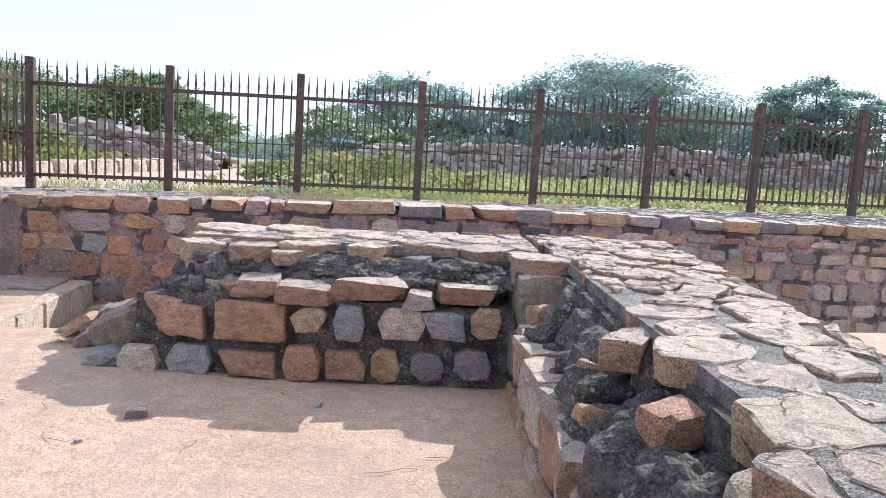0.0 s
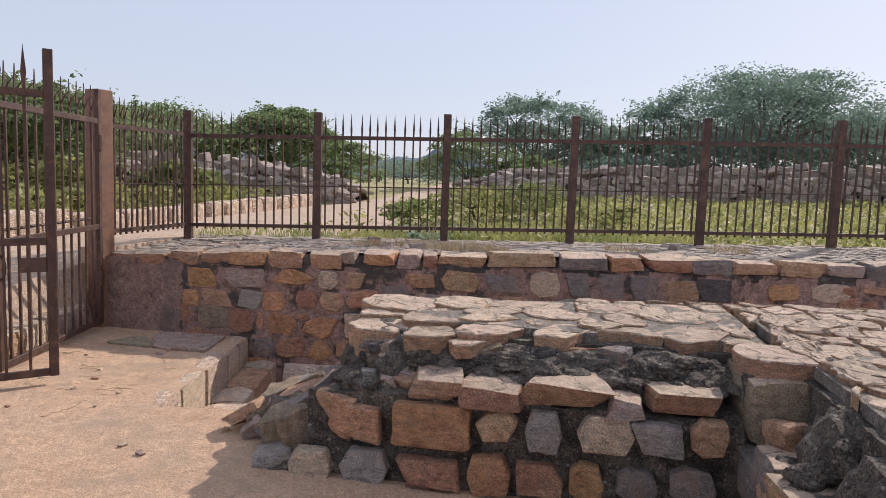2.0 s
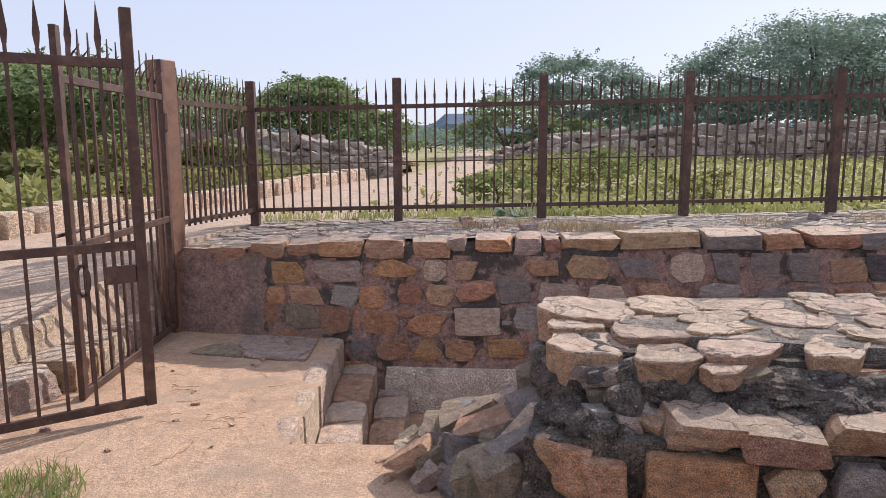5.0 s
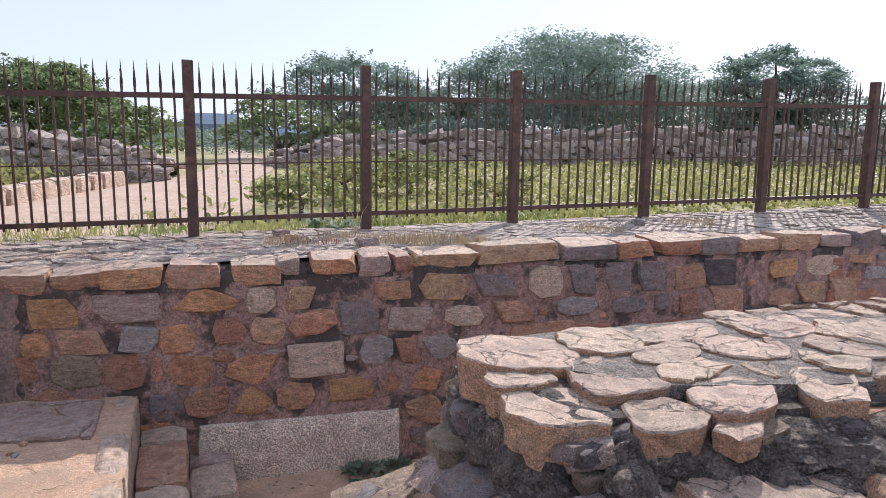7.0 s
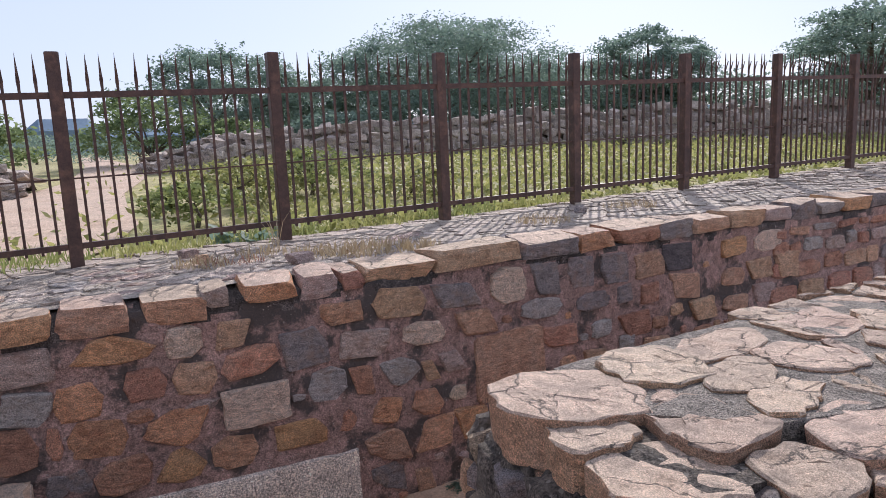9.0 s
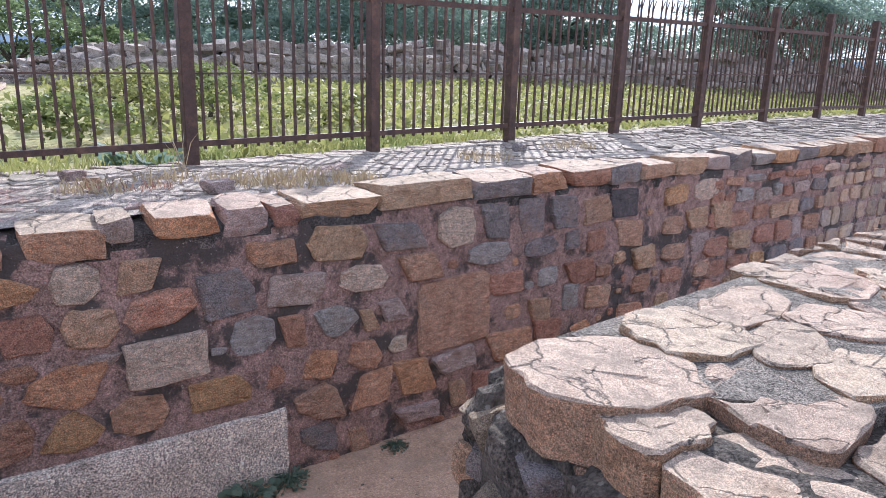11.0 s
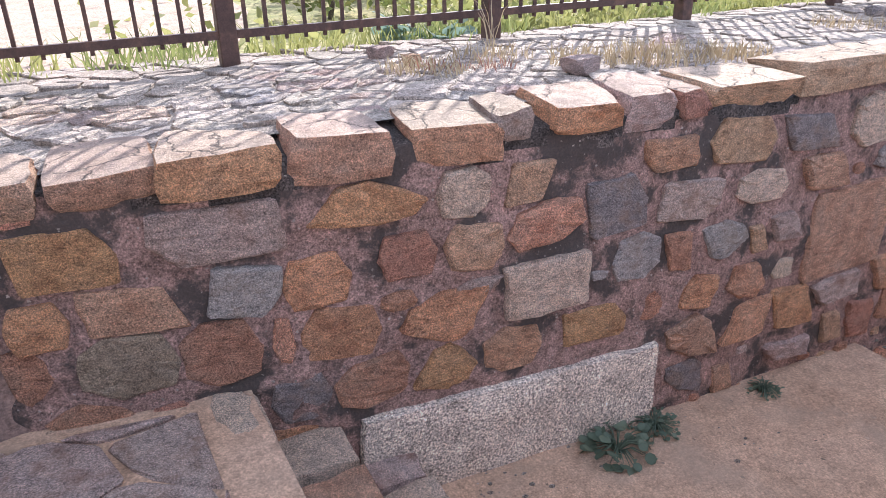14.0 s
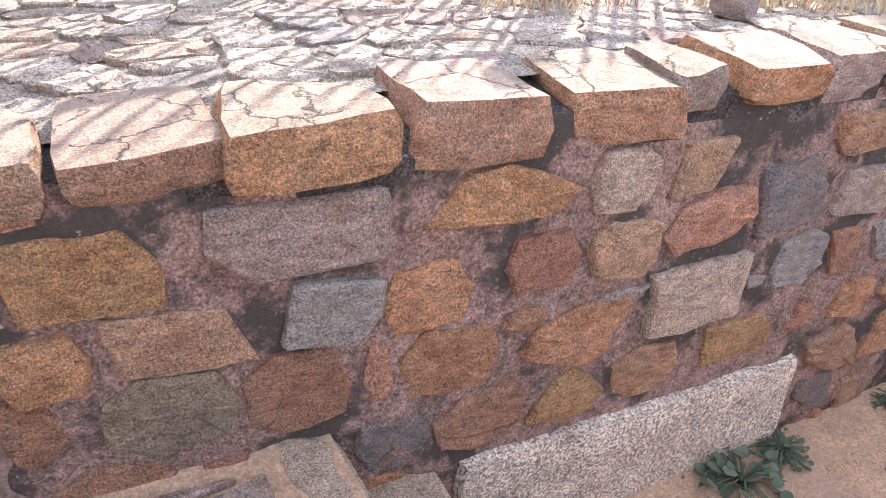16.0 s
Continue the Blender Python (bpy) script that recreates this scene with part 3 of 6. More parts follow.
# Stones of the wall's face and coping: place along the wall, height, width, depth of course, tilt, kind of stone
COPING = [(-4.05, 0.84, 0.26, 0.12, -3, "b"), (-3.75, 0.84, 0.3, 0.13, -4, "b"), (-3.42, 0.855, 0.32, 0.15, 0, "o"), (-3.07, 0.86, 0.33, 0.16, 0, "b"), (-2.68, 0.862, 0.31, 0.15, 1, "t"), (-2.45, 0.9, 0.14, 0.12, -3, "p"), (-2.17, 0.897, 0.3, 0.13, -1, "o"), (-1.88, 0.893, 0.23, 0.16, -1, "p"), (-1.69, 0.9, 0.13, 0.11, -3, "r"), (-1.39, 0.91, 0.42, 0.11, 0, "b"), (-0.81, 0.945, 0.62, 0.13, -3, "b"), (-0.26, 0.94, 0.43, 0.13, -2, "d"), (0.11, 0.94, 0.31, 0.13, -2, "o"), (0.52, 0.945, 0.38, 0.14, -1, "r"), (0.9, 0.945, 0.36, 0.13, -1, "d")]
FACE_A = [(-3.88, 0.64, 0.29, 0.2, 3, "o", "pent_h"), (-3.72, 0.45, 0.32, 0.18, 0, "b", "wedge_h"), (-3.99, 0.44, 0.18, 0.16, -3, "o", "hex_h"), (-3.77, 0.26, 0.31, 0.23, 0, "n", "round_v"), (-4.05, 0.28, 0.15, 0.2, -3, "r", "lens_v"), (-3.91, 0.09, 0.28, 0.14, 3, "r", "leaf_v"), (-3.49, 0.24, 0.27, 0.25, 6, "r", "round_v"), (-3.45, 0.66, 0.41, 0.2, 3, "p", "pent_v"), (-3.39, 0.45, 0.23, 0.19, -12, "g", "pent_r"), (-3.16, 0.44, 0.24, 0.2, 0, "o", "hex_h"), (-2.97, 0.69, 0.42, 0.16, -6, "o", "lens")]
FACE_B = [(-2.63, 0.68, 0.21, 0.19, 0, "y", "round_r"), (-2.84, 0.48, 0.22, 0.18, 0, "r", "hex_h"), (-2.59, 0.47, 0.24, 0.19, -3, "b", "hex_r"), (-2.29, 0.51, 0.34, 0.18, 9, "t", "round_r"), (-2.28, 0.25, 0.39, 0.25, 0, "y", "quad_v"), (-3.29, 0.24, 0.08, 0.18, -3, "t", "drop_v"), (-3.09, 0.23, 0.3, 0.21, -3, "o", "hex"), (-2.99, -0, 0.3, 0.2, 9, "r", "round"), (-2.88, 0.31, 0.14, 0.08, 0, "t", "round_v"), (-2.7, 0.21, 0.37, 0.22, 3, "o", "lens_r"), (-2.7, -0.01, 0.26, 0.21, -12, "o", "lens")]
FACE_C = [(-2.42, 0, 0.27, 0.2, -3, "t", "round"), (-3.25, -0.01, 0.22, 0.19, 0, "d", "hex_v"), (-2.37, 0.68, 0.19, 0.18, -6, "b", "wedge_r"), (-1.98, 0.53, 0.27, 0.25, 9, "d", "pent_h"), (-1.86, 0.29, 0.25, 0.21, 3, "g", "round_r"), (-1.65, 0.27, 0.15, 0.21, 6, "r", "wedge_v"), (-1.75, 0.71, 0.26, 0.14, 3, "t", "pent_v"), (-1.38, 0.72, 0.37, 0.2, -6, "b", "hex_h"), (-1.62, 0.5, 0.32, 0.18, -6, "p", "pent_r"), (-1.23, 0.5, 0.31, 0.16, -3, "y", "round_v"), (-1.4, 0.28, 0.28, 0.19, 3, "g", "lens_v")]
FACE_D = [(-1.5, 0.05, 0.18, 0.17, -15, "o", "pent"), (-1.75, 0.04, 0.11, 0.14, -6, "t", "lens"), (-2.04, 0.02, 0.31, 0.17, 3, "o", "pent_h"), (-1.5, -0.17, 0.35, 0.21, -12, "b", "lens_h"), (-1.18, -0.17, 0.27, 0.24, -3, "t", "wedge"), (-1.22, 0.04, 0.23, 0.18, 0, "t", "drop_v"), (-0.88, -0.17, 0.32, 0.26, 3, "o", "slant_h"), (-0.85, 0.51, 0.33, 0.19, 3, "b", "slant_v"), (-0.99, 0.71, 0.38, 0.18, 0, "d", "slant_h"), (-1.04, 0.28, 0.19, 0.16, 9, "p", "slant_h"), (-1.19, 0.25, 0.1, 0.16, 15, "b", "wedge_h")]
FACE_E = [(-0.59, -0.14, 0.35, 0.16, 9, "p", "wedge_v"), (-0.54, -0.37, 0.15, 0.21, 9, "b", "wedge_h"), (-1.26, -0.47, 0.14, 0.18, 6, "b", "wedge_h"), (-1.5, -0.38, 0.29, 0.18, -21, "d", "lens_h"), (-0.86, -0.42, 0.35, 0.12, 0, "p", "wedge_v"), (-2.59, 0.3, 0.26, 0.08, 12, "p", "lens"), (-0.59, 0.18, 0.57, 0.48, 0, "b", "quad_h"), (-0.6, 0.72, 0.3, 0.26, 0, "y", "round_v"), (-0.3, 0.72, 0.24, 0.26, 3, "d", "wedge_v"), (-0.33, 0.52, 0.36, 0.15, -3, "g", "round"), (0.01, 0.73, 0.24, 0.24, 0, "d", "pent_v")]
FACE_F = [(0.31, 0.72, 0.26, 0.24, 0, "d", "pent_v"), (0.67, 0.7, 0.31, 0.21, 6, "b", "pent_h"), (0.96, 0.72, 0.34, 0.23, 0, "x", "pent_v"), (1.04, 0.48, 0.37, 0.23, -3, "b", "wedge_v"), (2.05, 0.73, 0.41, 0.19, 0, "y", "round"), (1.93, 0.5, 0.34, 0.2, 6, "b", "wedge_v"), (2.29, 0.49, 0.35, 0.27, 3, "b", "wedge_v"), (1.25, 0.26, 0.3, 0.21, 6, "b", "wedge_v"), (-0.18, 0.3, 0.32, 0.16, 0, "t", "pent_v"), (0.13, 0.06, 0.22, 0.18, 0, "b", "wedge_v"), (0.43, 0.1, 0.16, 0.2, -3, "g", "quad_h")]
FACE_G = [(0.74, 0.04, 0.27, 0.18, -3, "b", "quad"), (0.12, 0.5, 0.33, 0.14, 3, "d", "round_v"), (0.42, 0.51, 0.15, 0.14, 3, "d", "quad_h"), (0.67, 0.48, 0.19, 0.16, 0, "r", "quad_v"), (2, 0.28, 0.31, 0.19, 0, "p", "wedge_v"), (-0.13, -0.14, 0.44, 0.24, 0, "t", "wedge_v"), (0.21, -0.13, 0.3, 0.25, -3, "r", "wedge_v"), (0.03, -0.35, 0.48, 0.27, -12, "r", "wedge_h"), (-0.33, -0.38, 0.2, 0.23, 0, "r", "pent_v"), (0.53, 0.26, 0.32, 0.21, 6, "r", "wedge_v"), (1.15, -0.19, 0.36, 0.21, -6, "t", "pent_h")]
# outlines that the stones of the face share, inside a box from -1 to 1
OUTLINES = {
    "quad": ((-1, -0.9), (0.95, -1), (1, 0.9), (-0.9, 1)),
    "wedge": ((-1, -1), (0.9, -0.8), (1, 1), (-0.55, 0.75)),
    "lens": ((-1, -0.9), (0.1, -0.95), (0.75, -0.55), (1, 0.15), (0.5, 0.65), (-0.05, 1), (-0.5, 0.7)),
    "round": ((-0.9, -0.6), (-0.3, -1), (0.7, -0.85), (1, 0.1), (0.8, 0.85), (-0.3, 1), (-0.95, 0.4)),
    "pent": ((-0.95, -1), (0.95, -0.85), (1, 1), (-0.6, 0.92), (-1, 0)),
    "slant": ((-1, -1), (0.6, -0.8), (1, 1), (-0.5, 0.8)),
    "leaf": ((-0.95, -0.3), (-0.1, -0.95), (0.6, -0.4), (1, 0.4), (0.7, 0.95), (-0.4, 0.7)),
    "hex": ((-0.8, -0.9), (0.7, -1), (1, -0.1), (0.75, 0.9), (-0.6, 1), (-1, 0.1)),
    "drop": ((-0.7, -1), (0.5, -0.95), (1, 0.3), (0.6, 1), (-0.3, 0.9), (-1, 0.2)),
}


def outline_of(kind):
    """An outline by name; _h, _v and _r turn it over."""
    name, _, turn = kind.partition("_")
    pts = OUTLINES[name]
    if turn == "h":
        return [(-x, z) for x, z in pts][::-1]
    if turn == "v":
        return [(x, -z) for x, z in pts][::-1]
    return [(-x, -z) for x, z in pts] if turn == "r" else list(pts)


rng = random.Random(4)
taken = [[-2.38, -0.36, 1.36, 0.42], [-4.5, 0.4, 0.78, 1.0]]
for r in COPING:
    taken.append([r[0], r[1], r[2], r[3] + 0.02])
for course in (FACE_A, FACE_B, FACE_C, FACE_D, FACE_E, FACE_F, FACE_G):
    for r in course:
        taken.append([r[0], r[1], r[2] * 0.92, r[3] * 0.9])
        on_wall(r[:6], rng, 0.024, 0.2, outline_of(r[6]))
MIXED = "oottrrrbbbpgdy"
for r in infill(-4.08, 2.3, -0.6, 0.84, taken, rng, MIXED, ((0.26, 0.17), (0.18, 0.13), (0.12, 0.1), (0.07, 0.05)), 600, 0.016):
    on_wall(r, rng, 0.024 if r[2] > 0.1 else 0.014, 0.3)
far = courses(2.15, U1, -1.2, 0.82, rng, "orrbbpgdrr", 0.2, 0.3, 0.03) + courses(-0.3, 2.15, -1.2, -0.62, rng, "rrbt", 0.2, 0.3, 0.03)
far_bm = bmesh.new()
for r in far:
    if r[0] < 4.2 and r[1] > -0.75:
        on_wall(r, rng)
    elif r[0] < 15.8:
        b2 = rough_stone(r[2], r[3], 0.022, rng)
        m = pose(r[0], wall_y(r[0]) + 0.004, r[1], 0, 0, 10.5) @ pose(0, 0, 0, 0, r[4], 0)
        at = {v: far_bm.verts.new(m @ v.co) for v in b2.verts}
        for f in b2.faces:
            far_bm.faces.new([at[v] for v in f.verts])
        b2.free()
FAR_STONE = material("mixed_sandstone", [(0.42, 0.23, 0.14), (0.46, 0.32, 0.22), (0.32, 0.275, 0.25)], 1.7, 0.9, 0.7, 90, per_island=0.3, stain=(LICHEN, 9, 0.4))
tagged(part("far_stones", far_bm, FAR_STONE, wall_back), "mixed brown and grey rubble stones", kind="stuff")
# worn coping blocks, tops in a bleached colour that also paints sunlight
u = 0.83
coping = list(COPING)
while u < 15.5:
    w = rng.uniform(0.25, 0.5)
    coping.append((u + w / 2, wall_top(u) - 0.06, w - 0.02, rng.uniform(0.11, 0.17), rng.uniform(-2, 2), rng.choice("bbrdpog")))
    u += w
for u, w in ((-4.06, 0.3), (-4.4, 0.34), (-4.72, 0.26)):
    coping.append((u, wall_top(u) - 0.055, w, 0.12, 0, "r"))
for u, z, w, h, tilt, kind in coping:
    deep = rng.uniform(0.24, 0.34)
    z, h = z + 0.03 * h, 0.94 * h
    ob = part("coping_stone", paint_sunlit_tops(block(w, deep, h, rng, 0.16, 0.014)), [STONE[kind], SLAB], wall_back)
    ob.matrix_basis = pose(u, wall_y(u) + deep / 2 - 0.026, z - h / 2, rng.uniform(1, 5), tilt * 0.6, math.degrees(math.atan2(wall_y(u + 0.1) - wall_y(u - 0.1), 0.2)) + rng.uniform(-3, 3))
# the long pitted slab at the foot
for a, b in ((-3.06, -1.70),):
    bm = block(b - a, 0.12, 0.42, rng, 0.006, 0.008)
    bmesh.ops.subdivide_edges(bm, edges=bm.edges, cuts=4, use_grid_fill=True)
    for v in bm.verts:
        v.co += 0.006 * noise.noise_vector(v.co * 7 + Vector((a, 0, 0)))
    ob = part("base_slab", bm, PITTED, wall_back, "long pitted pale grey stone slab")
    ob.matrix_basis = pose((a + b) / 2, wall_y((a + b) / 2) + 0.025, -0.575, 0, 0, math.degrees(math.atan2(wall_y(b) - wall_y(a), b - a)))
# the rendered stretch by the gate post
bm = bmesh.new()
nu, nz = 20, 20
sheet = [[None] * (nz + 1) for _ in range(nu + 1)]
for i in range(nu + 1):
    for j in range(nz + 1):
        uu, zz = -4.87 + 0.80 * i / nu + (0.05 * noise.noise((0, j * 0.4, 9)) if i == nu else 0), -0.02 + 0.83 * j / nz
        e = min(1.0, (nu - i) / 3)
        sheet[i][j] = bm.verts.new((uu, wall_y(uu) - 0.03 * e + 0.014 * noise.noise((uu * 5, zz * 5, 2)) + 0.008 * noise.noise((uu * 14, zz * 14, 2)), zz))
for i in range(nu):
    for j in range(nz):
        bm.faces.new((sheet[i][j], sheet[i + 1][j], sheet[i + 1][j + 1], sheet[i][j + 1]))
part("mud_render", bm, PLASTER, wall_back, "smeared dark reddish mud render", smooth=True)

# ---- paved top of the wall ----
terrace = thing("terrace_paving", "uneven crazy paving of pale flat stones along the wall top", "paving", kind="structure")
bm = bmesh.new()
for a in range(-20, 64):
    x0, x1 = a * 0.25 - 0.02, a * 0.25 + 0.23
    vv = [bm.verts.new((x, y, terrace_z(x, y) - 0.004)) for x, y, dz in ((x0, wall_y(x0) + 0.25, 0), (x1, wall_y(x1) + 0.25, 0), (x1, fence_y(x1) + 0.25, 0), (x0, fence_y(x0) + 0.25, 0))]
    bm.faces.new(vv)
for a in range(-20, 64):                          # strip under the coping
    x0, x1 = a * 0.25 - 0.02, a * 0.25 + 0.23
    bm.faces.new([bm.verts.new((x, wall_y(x) + d, wall_top(x) - 0.017)) for x, d in ((x0, 0.15), (x1, 0.15), (x1, 0.25), (x0, 0.25))])
bmesh.ops.remove_doubles(bm, verts=bm.verts, dist=0.004)
part("bedding", bm, GRAVEL, terrace, "grey gravelly mortar in the joints")
rng = random.Random(5)
pts = jittered(-4.9, 15.5, 0.27, 2.0, 0.23, 0.125, rng, 0.44)
fv, ff = [], []
count = 0
for poly in cells(pts, [(-4.9, 0.27), (15.4, 0.27), (15.4, 1.98), (-4.9, 1.98)], 0.3):
    cx, cv = sum(p[0] for p in poly) / len(poly), sum(p[1] for p in poly) / len(poly)
    real = [(p[0], p[1] + wall_y(p[0])) for p in poly]
    z = terrace_z(cx, cv + wall_y(cx)) + rng.uniform(0.0, 0.013)
    if rng.random() < 0.1:
        continue
    if -4.4 < cx < -0.9 and cv < 1.3 and count < 295:
        flag("paving_stone", real, z, PAVE if rng.random() < 0.7 else STONE[rng.choice("gpyp")], terrace, rng, 0.04, 0.009, 0.025, 0.006, 0.006)
        count += 1
    else:
        v, f, c, _ = flag_verts(real, 0.04, 0.008, rng, 0.0, 0.03, 0.005)
        k = len(fv)
        fv += [(p[0] + c[0], p[1] + c[1], p[2] + z) for p in v]
        ff += [tuple(i + k for i in g) for g in f]
me = bpy.data.meshes.new("paving_stones")
me.from_pydata(fv, [], ff)
me.materials.append(PAVE_FAR)
more = new("paving_stones", me)
more.parent = terrace
tagged(more, "pale flat paving stones", kind="stuff")

# ---- the low ruined wall ----
low = thing("wall_ruin", "low ruined rubble wall with a broken end, capped with flat stones", "wall", kind="structure")
rough_solid("core_lower", [(-1.68, 3.76), (0.44, 3.78), (0.44, 5.38), (-1.56, 5.02)], -0.7, 0.60, DARK, low, 0.05, 0.055)
rough_solid("core_upper", [(-1.5, 4.11), (0.6, 4.2), (0.75, 5.42), (-1.48, 5.02)], 0.4, 0.838, DARK, low, 0.026, 0.05)
rough_solid("core_arm_lower", [(0.43, -1.2), (1.0, -1.2), (1.75, 5.52), (0.43, 5.36)], -0.7, 0.50, DARK, low, 0.04)
rough_solid("core_arm_upper", [(0.68, -1.2), (0.92, -1.2), (1.72, 5.5), (0.66, 5.36), (0.66, 2.9), (0.65, 2.5), (0.69, 2.1), (0.68, 1.7), (0.67, 1.45), (0.63, 1.25)], 0.4, 0.83, DARK, low, 0.06, 0.06)
rough_solid("core_corner", [(0.42, 3.86), (0.8, 3.86), (0.8, 4.6), (0.42, 4.6)], 0.3, 0.82, DARK, low, 0.03)

LOW_FACE = [(-1.64, 0.22, 0.23, 0.19, -6, "y"), (-1.36, 0.24, 0.25, 0.19, -6, "g"), (-1.04, 0.24, 0.33, 0.16, -5, "r"), (-0.74, 0.26, 0.22, 0.21, -7, "o"), (-0.5, 0.26, 0.23, 0.17, -7, "r"), (-0.28, 0.27, 0.17, 0.2, -7, "o"), (-1.37, 0.46, 0.18, 0.2, -6, "t"), (-1.03, 0.48, 0.41, 0.23, -5, "o"), (-0.71, 0.51, 0.21, 0.15, -7, "b"), (-0.49, 0.5, 0.18, 0.21, -7, "g"), (-0.2, 0.51, 0.27, 0.19, -8, "y"), (0.03, 0.51, 0.25, 0.17, -7, "g"), (0.26, 0.54, 0.18, 0.18, -5, "b"), (-0.05, 0.28, 0.2, 0.17, 0, "d"), (0.2, 0.3, 0.22, 0.18, 0, "d")]
LEDGE = [(-1.02, 0.69, 0.24, 0.11, "b"), (-0.74, 0.68, 0.29, 0.09, "r"), (-0.39, 0.71, 0.37, 0.12, "b"), (-0.11, 0.67, 0.15, 0.09, "p"), (0.15, 0.71, 0.31, 0.11, "r")]
rng = random.Random(6)


def face_y(x):
    return 3.735 + 0.02 * x


# gravelly bedding between the capping stones
for poly, z in (([(-1.3, 4.5), (-1.0, 4.3), (-0.4, 4.24), (0.62, 4.28), (0.62, 5.4), (-1.35, 4.98)], 0.889), ([(0.82, -1.1), (0.92, -1.1), (1.70, 5.5), (0.70, 5.36), (0.70, 3.0), (0.70, 2.3), (0.70, 1.3), (0.66, 1.0)], 0.899)):
    rough_solid("bedding", poly, z - 0.06, z - 0.006, DARK_GRAVEL, low, 0.007, 0.04)
for u, z, w, h, tilt, kind in LOW_FACE:
    ob = part("stone", rough_stone(w * 0.98, h * 0.98, rng.uniform(0.012, 0.03), rng, 0.3, outline_of(rng.choice(("quad", "hex", "pent_h", "round", "drop", "wedge_v", "round_v", "hex_h")))), STONE[kind], low)
    ob.matrix_basis = pose(u, face_y(u), z, 0, 0, 1) @ pose(0, 0, 0, 0, tilt * 0.4, 0)
for u, z, w, h, kind in LEDGE:
    # ledge tops: bleached colour that also stands in for sun on them
    ob = part("ledge_stone", paint_sunlit_tops(block(w, 0.3, h, rng, 0.26, 0.016)), [STONE[kind], SLAB], low)
    ob.matrix_basis = pose(u, face_y(u) + 0.14, z - h / 2 - 0.03, rng.uniform(-3, 3), rng.uniform(-2, 2), 1 + rng.uniform(-4, 4))
UPPER = [(-0.36, 0.78, 0.26, "r"), (0.02, 0.77, 0.2, "d"), (-0.95, 0.77, 0.18, "d")]
for u, z, w, kind in UPPER:
    ob = part("stone", block(w, 0.25, 0.13, rng, 0.12, 0.015), STONE[kind], low)
    ob.matrix_basis = pose(u, 4.25 + 0.04 * u, z - 0.1, rng.uniform(-6, 6), rng.uniform(-8, 8), rng.uniform(-15, 15))
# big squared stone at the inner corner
ob = part("corner_stone", paint_sunlit_tops(block(0.3, 0.42, 0.31, rng, 0.1, 0.02)), [STONE["n"], SLAB], low)
ob.matrix_basis = pose(0.56, 3.98, 0.5, 0, 0, 4)
# flat capping stones: place, width, depth, turn, outline, height of the top, thickness
HEAD = [(-1.44, 4.73, 0.43, 0.38, -9, "round_v", 0.9, 0.17), (-1.05, 4.82, 0.33, 0.34, 0, "round", 0.9, 0.1), (-1.49, 4.5, 0.25, 0.21, 0, "round_r", 0.875, 0.17), (-1.43, 4.25, 0.33, 0.31, -9, "round_v", 0.845, 0.16), (-1.18, 4.4, 0.28, 0.31, 12, "pent", 0.888, 0.09), (-0.67, 4.93, 0.49, 0.21, 21, "round", 0.895, 0.08), (-0.85, 4.63, 0.34, 0.26, 9, "leaf", 0.897, 0.08), (-0.85, 4.43, 0.33, 0.17, 18, "drop_r", 0.892, 0.08), (-0.49, 4.68, 0.32, 0.3, 9, "drop_v", 0.897, 0.08), (-1.12, 4.09, 0.27, 0.25, 10, "drop_r", 0.858, 0.1), (-0.82, 4.2, 0.37, 0.23, 24, "drop_r", 0.88, 0.09)]
HEAD_FAR = [(-1.17, 4.6, 0.11, 0.07, 24, "drop", 0.885, 0.06), (-0.91, 4.02, 0.17, 0.2, -18, "leaf", 0.845, 0.08), (-0.42, 4.25, 0.26, 0.36, -15, "slant_r", 0.89, 0.08), (-0.57, 4.42, 0.13, 0.2, -9, "lens_r", 0.888, 0.07), (-0.09, 4.98, 0.36, 0.3, 12, "wedge_r", 0.895, 0.08), (0.25, 4.35, 0.36, 0.4, -9, "leaf", 0.89, 0.09), (-0.08, 4.64, 0.26, 0.34, -6, "leaf_v", 0.893, 0.08), (0.33, 4.85, 0.36, 0.42, -15, "leaf_r", 0.895, 0.08)]
ARM = [(0.77, 1.96, 0.33, 0.24, 24, "drop_r", 0.905, 0.09), (0.77, 1.39, 0.3, 0.28, 12, "slant", 0.905, 0.12), (0.66, 1.15, 0.16, 0.2, -21, "lens_r", 0.885, 0.12), (0.85, 1.7, 0.26, 0.25, 3, "lens_r", 0.903, 0.09), (1.14, 2.23, 0.3, 0.27, 18, "wedge_r", 0.91, 0.09), (1.1, 1.88, 0.2, 0.3, 3, "wedge_r", 0.908, 0.09), (0.95, 1.5, 0.1, 0.18, 3, "lens", 0.9, 0.08), (0.82, 2.22, 0.24, 0.22, 18, "wedge", 0.903, 0.09), (0.64, 2.24, 0.15, 0.24, -24, "slant_r", 0.87, 0.1), (1.25, 2.59, 0.36, 0.34, 12, "slant_r", 0.91, 0.09), (0.86, 2.52, 0.3, 0.3, -24, "leaf_r", 0.905, 0.09), (0.59, 4.02, 0.34, 0.36, 4, "hex", 0.893, 0.1), (0.82, 1.12, 0.2, 0.22, 10, "hex", 0.903, 0.09)]


def laid(x, y, w, d, turn, kind, z, thick):
    """One capping stone with a flaked, uneven top."""
    c_, s_ = math.cos(radians(turn)), math.sin(radians(turn))
    poly = [(x + 1.16 * (px * w / 2 * c_ - py * d / 2 * s_), y + 1.16 * (px * w / 2 * s_ + py * d / 2 * c_)) for px, py in outline_of(kind)]
    flag("capping_stone", poly, z + rng.uniform(-0.004, 0.006), SLAB, low, rng, thick, 0.002, 0.02, 0.006, 0.011, STONE["b"])


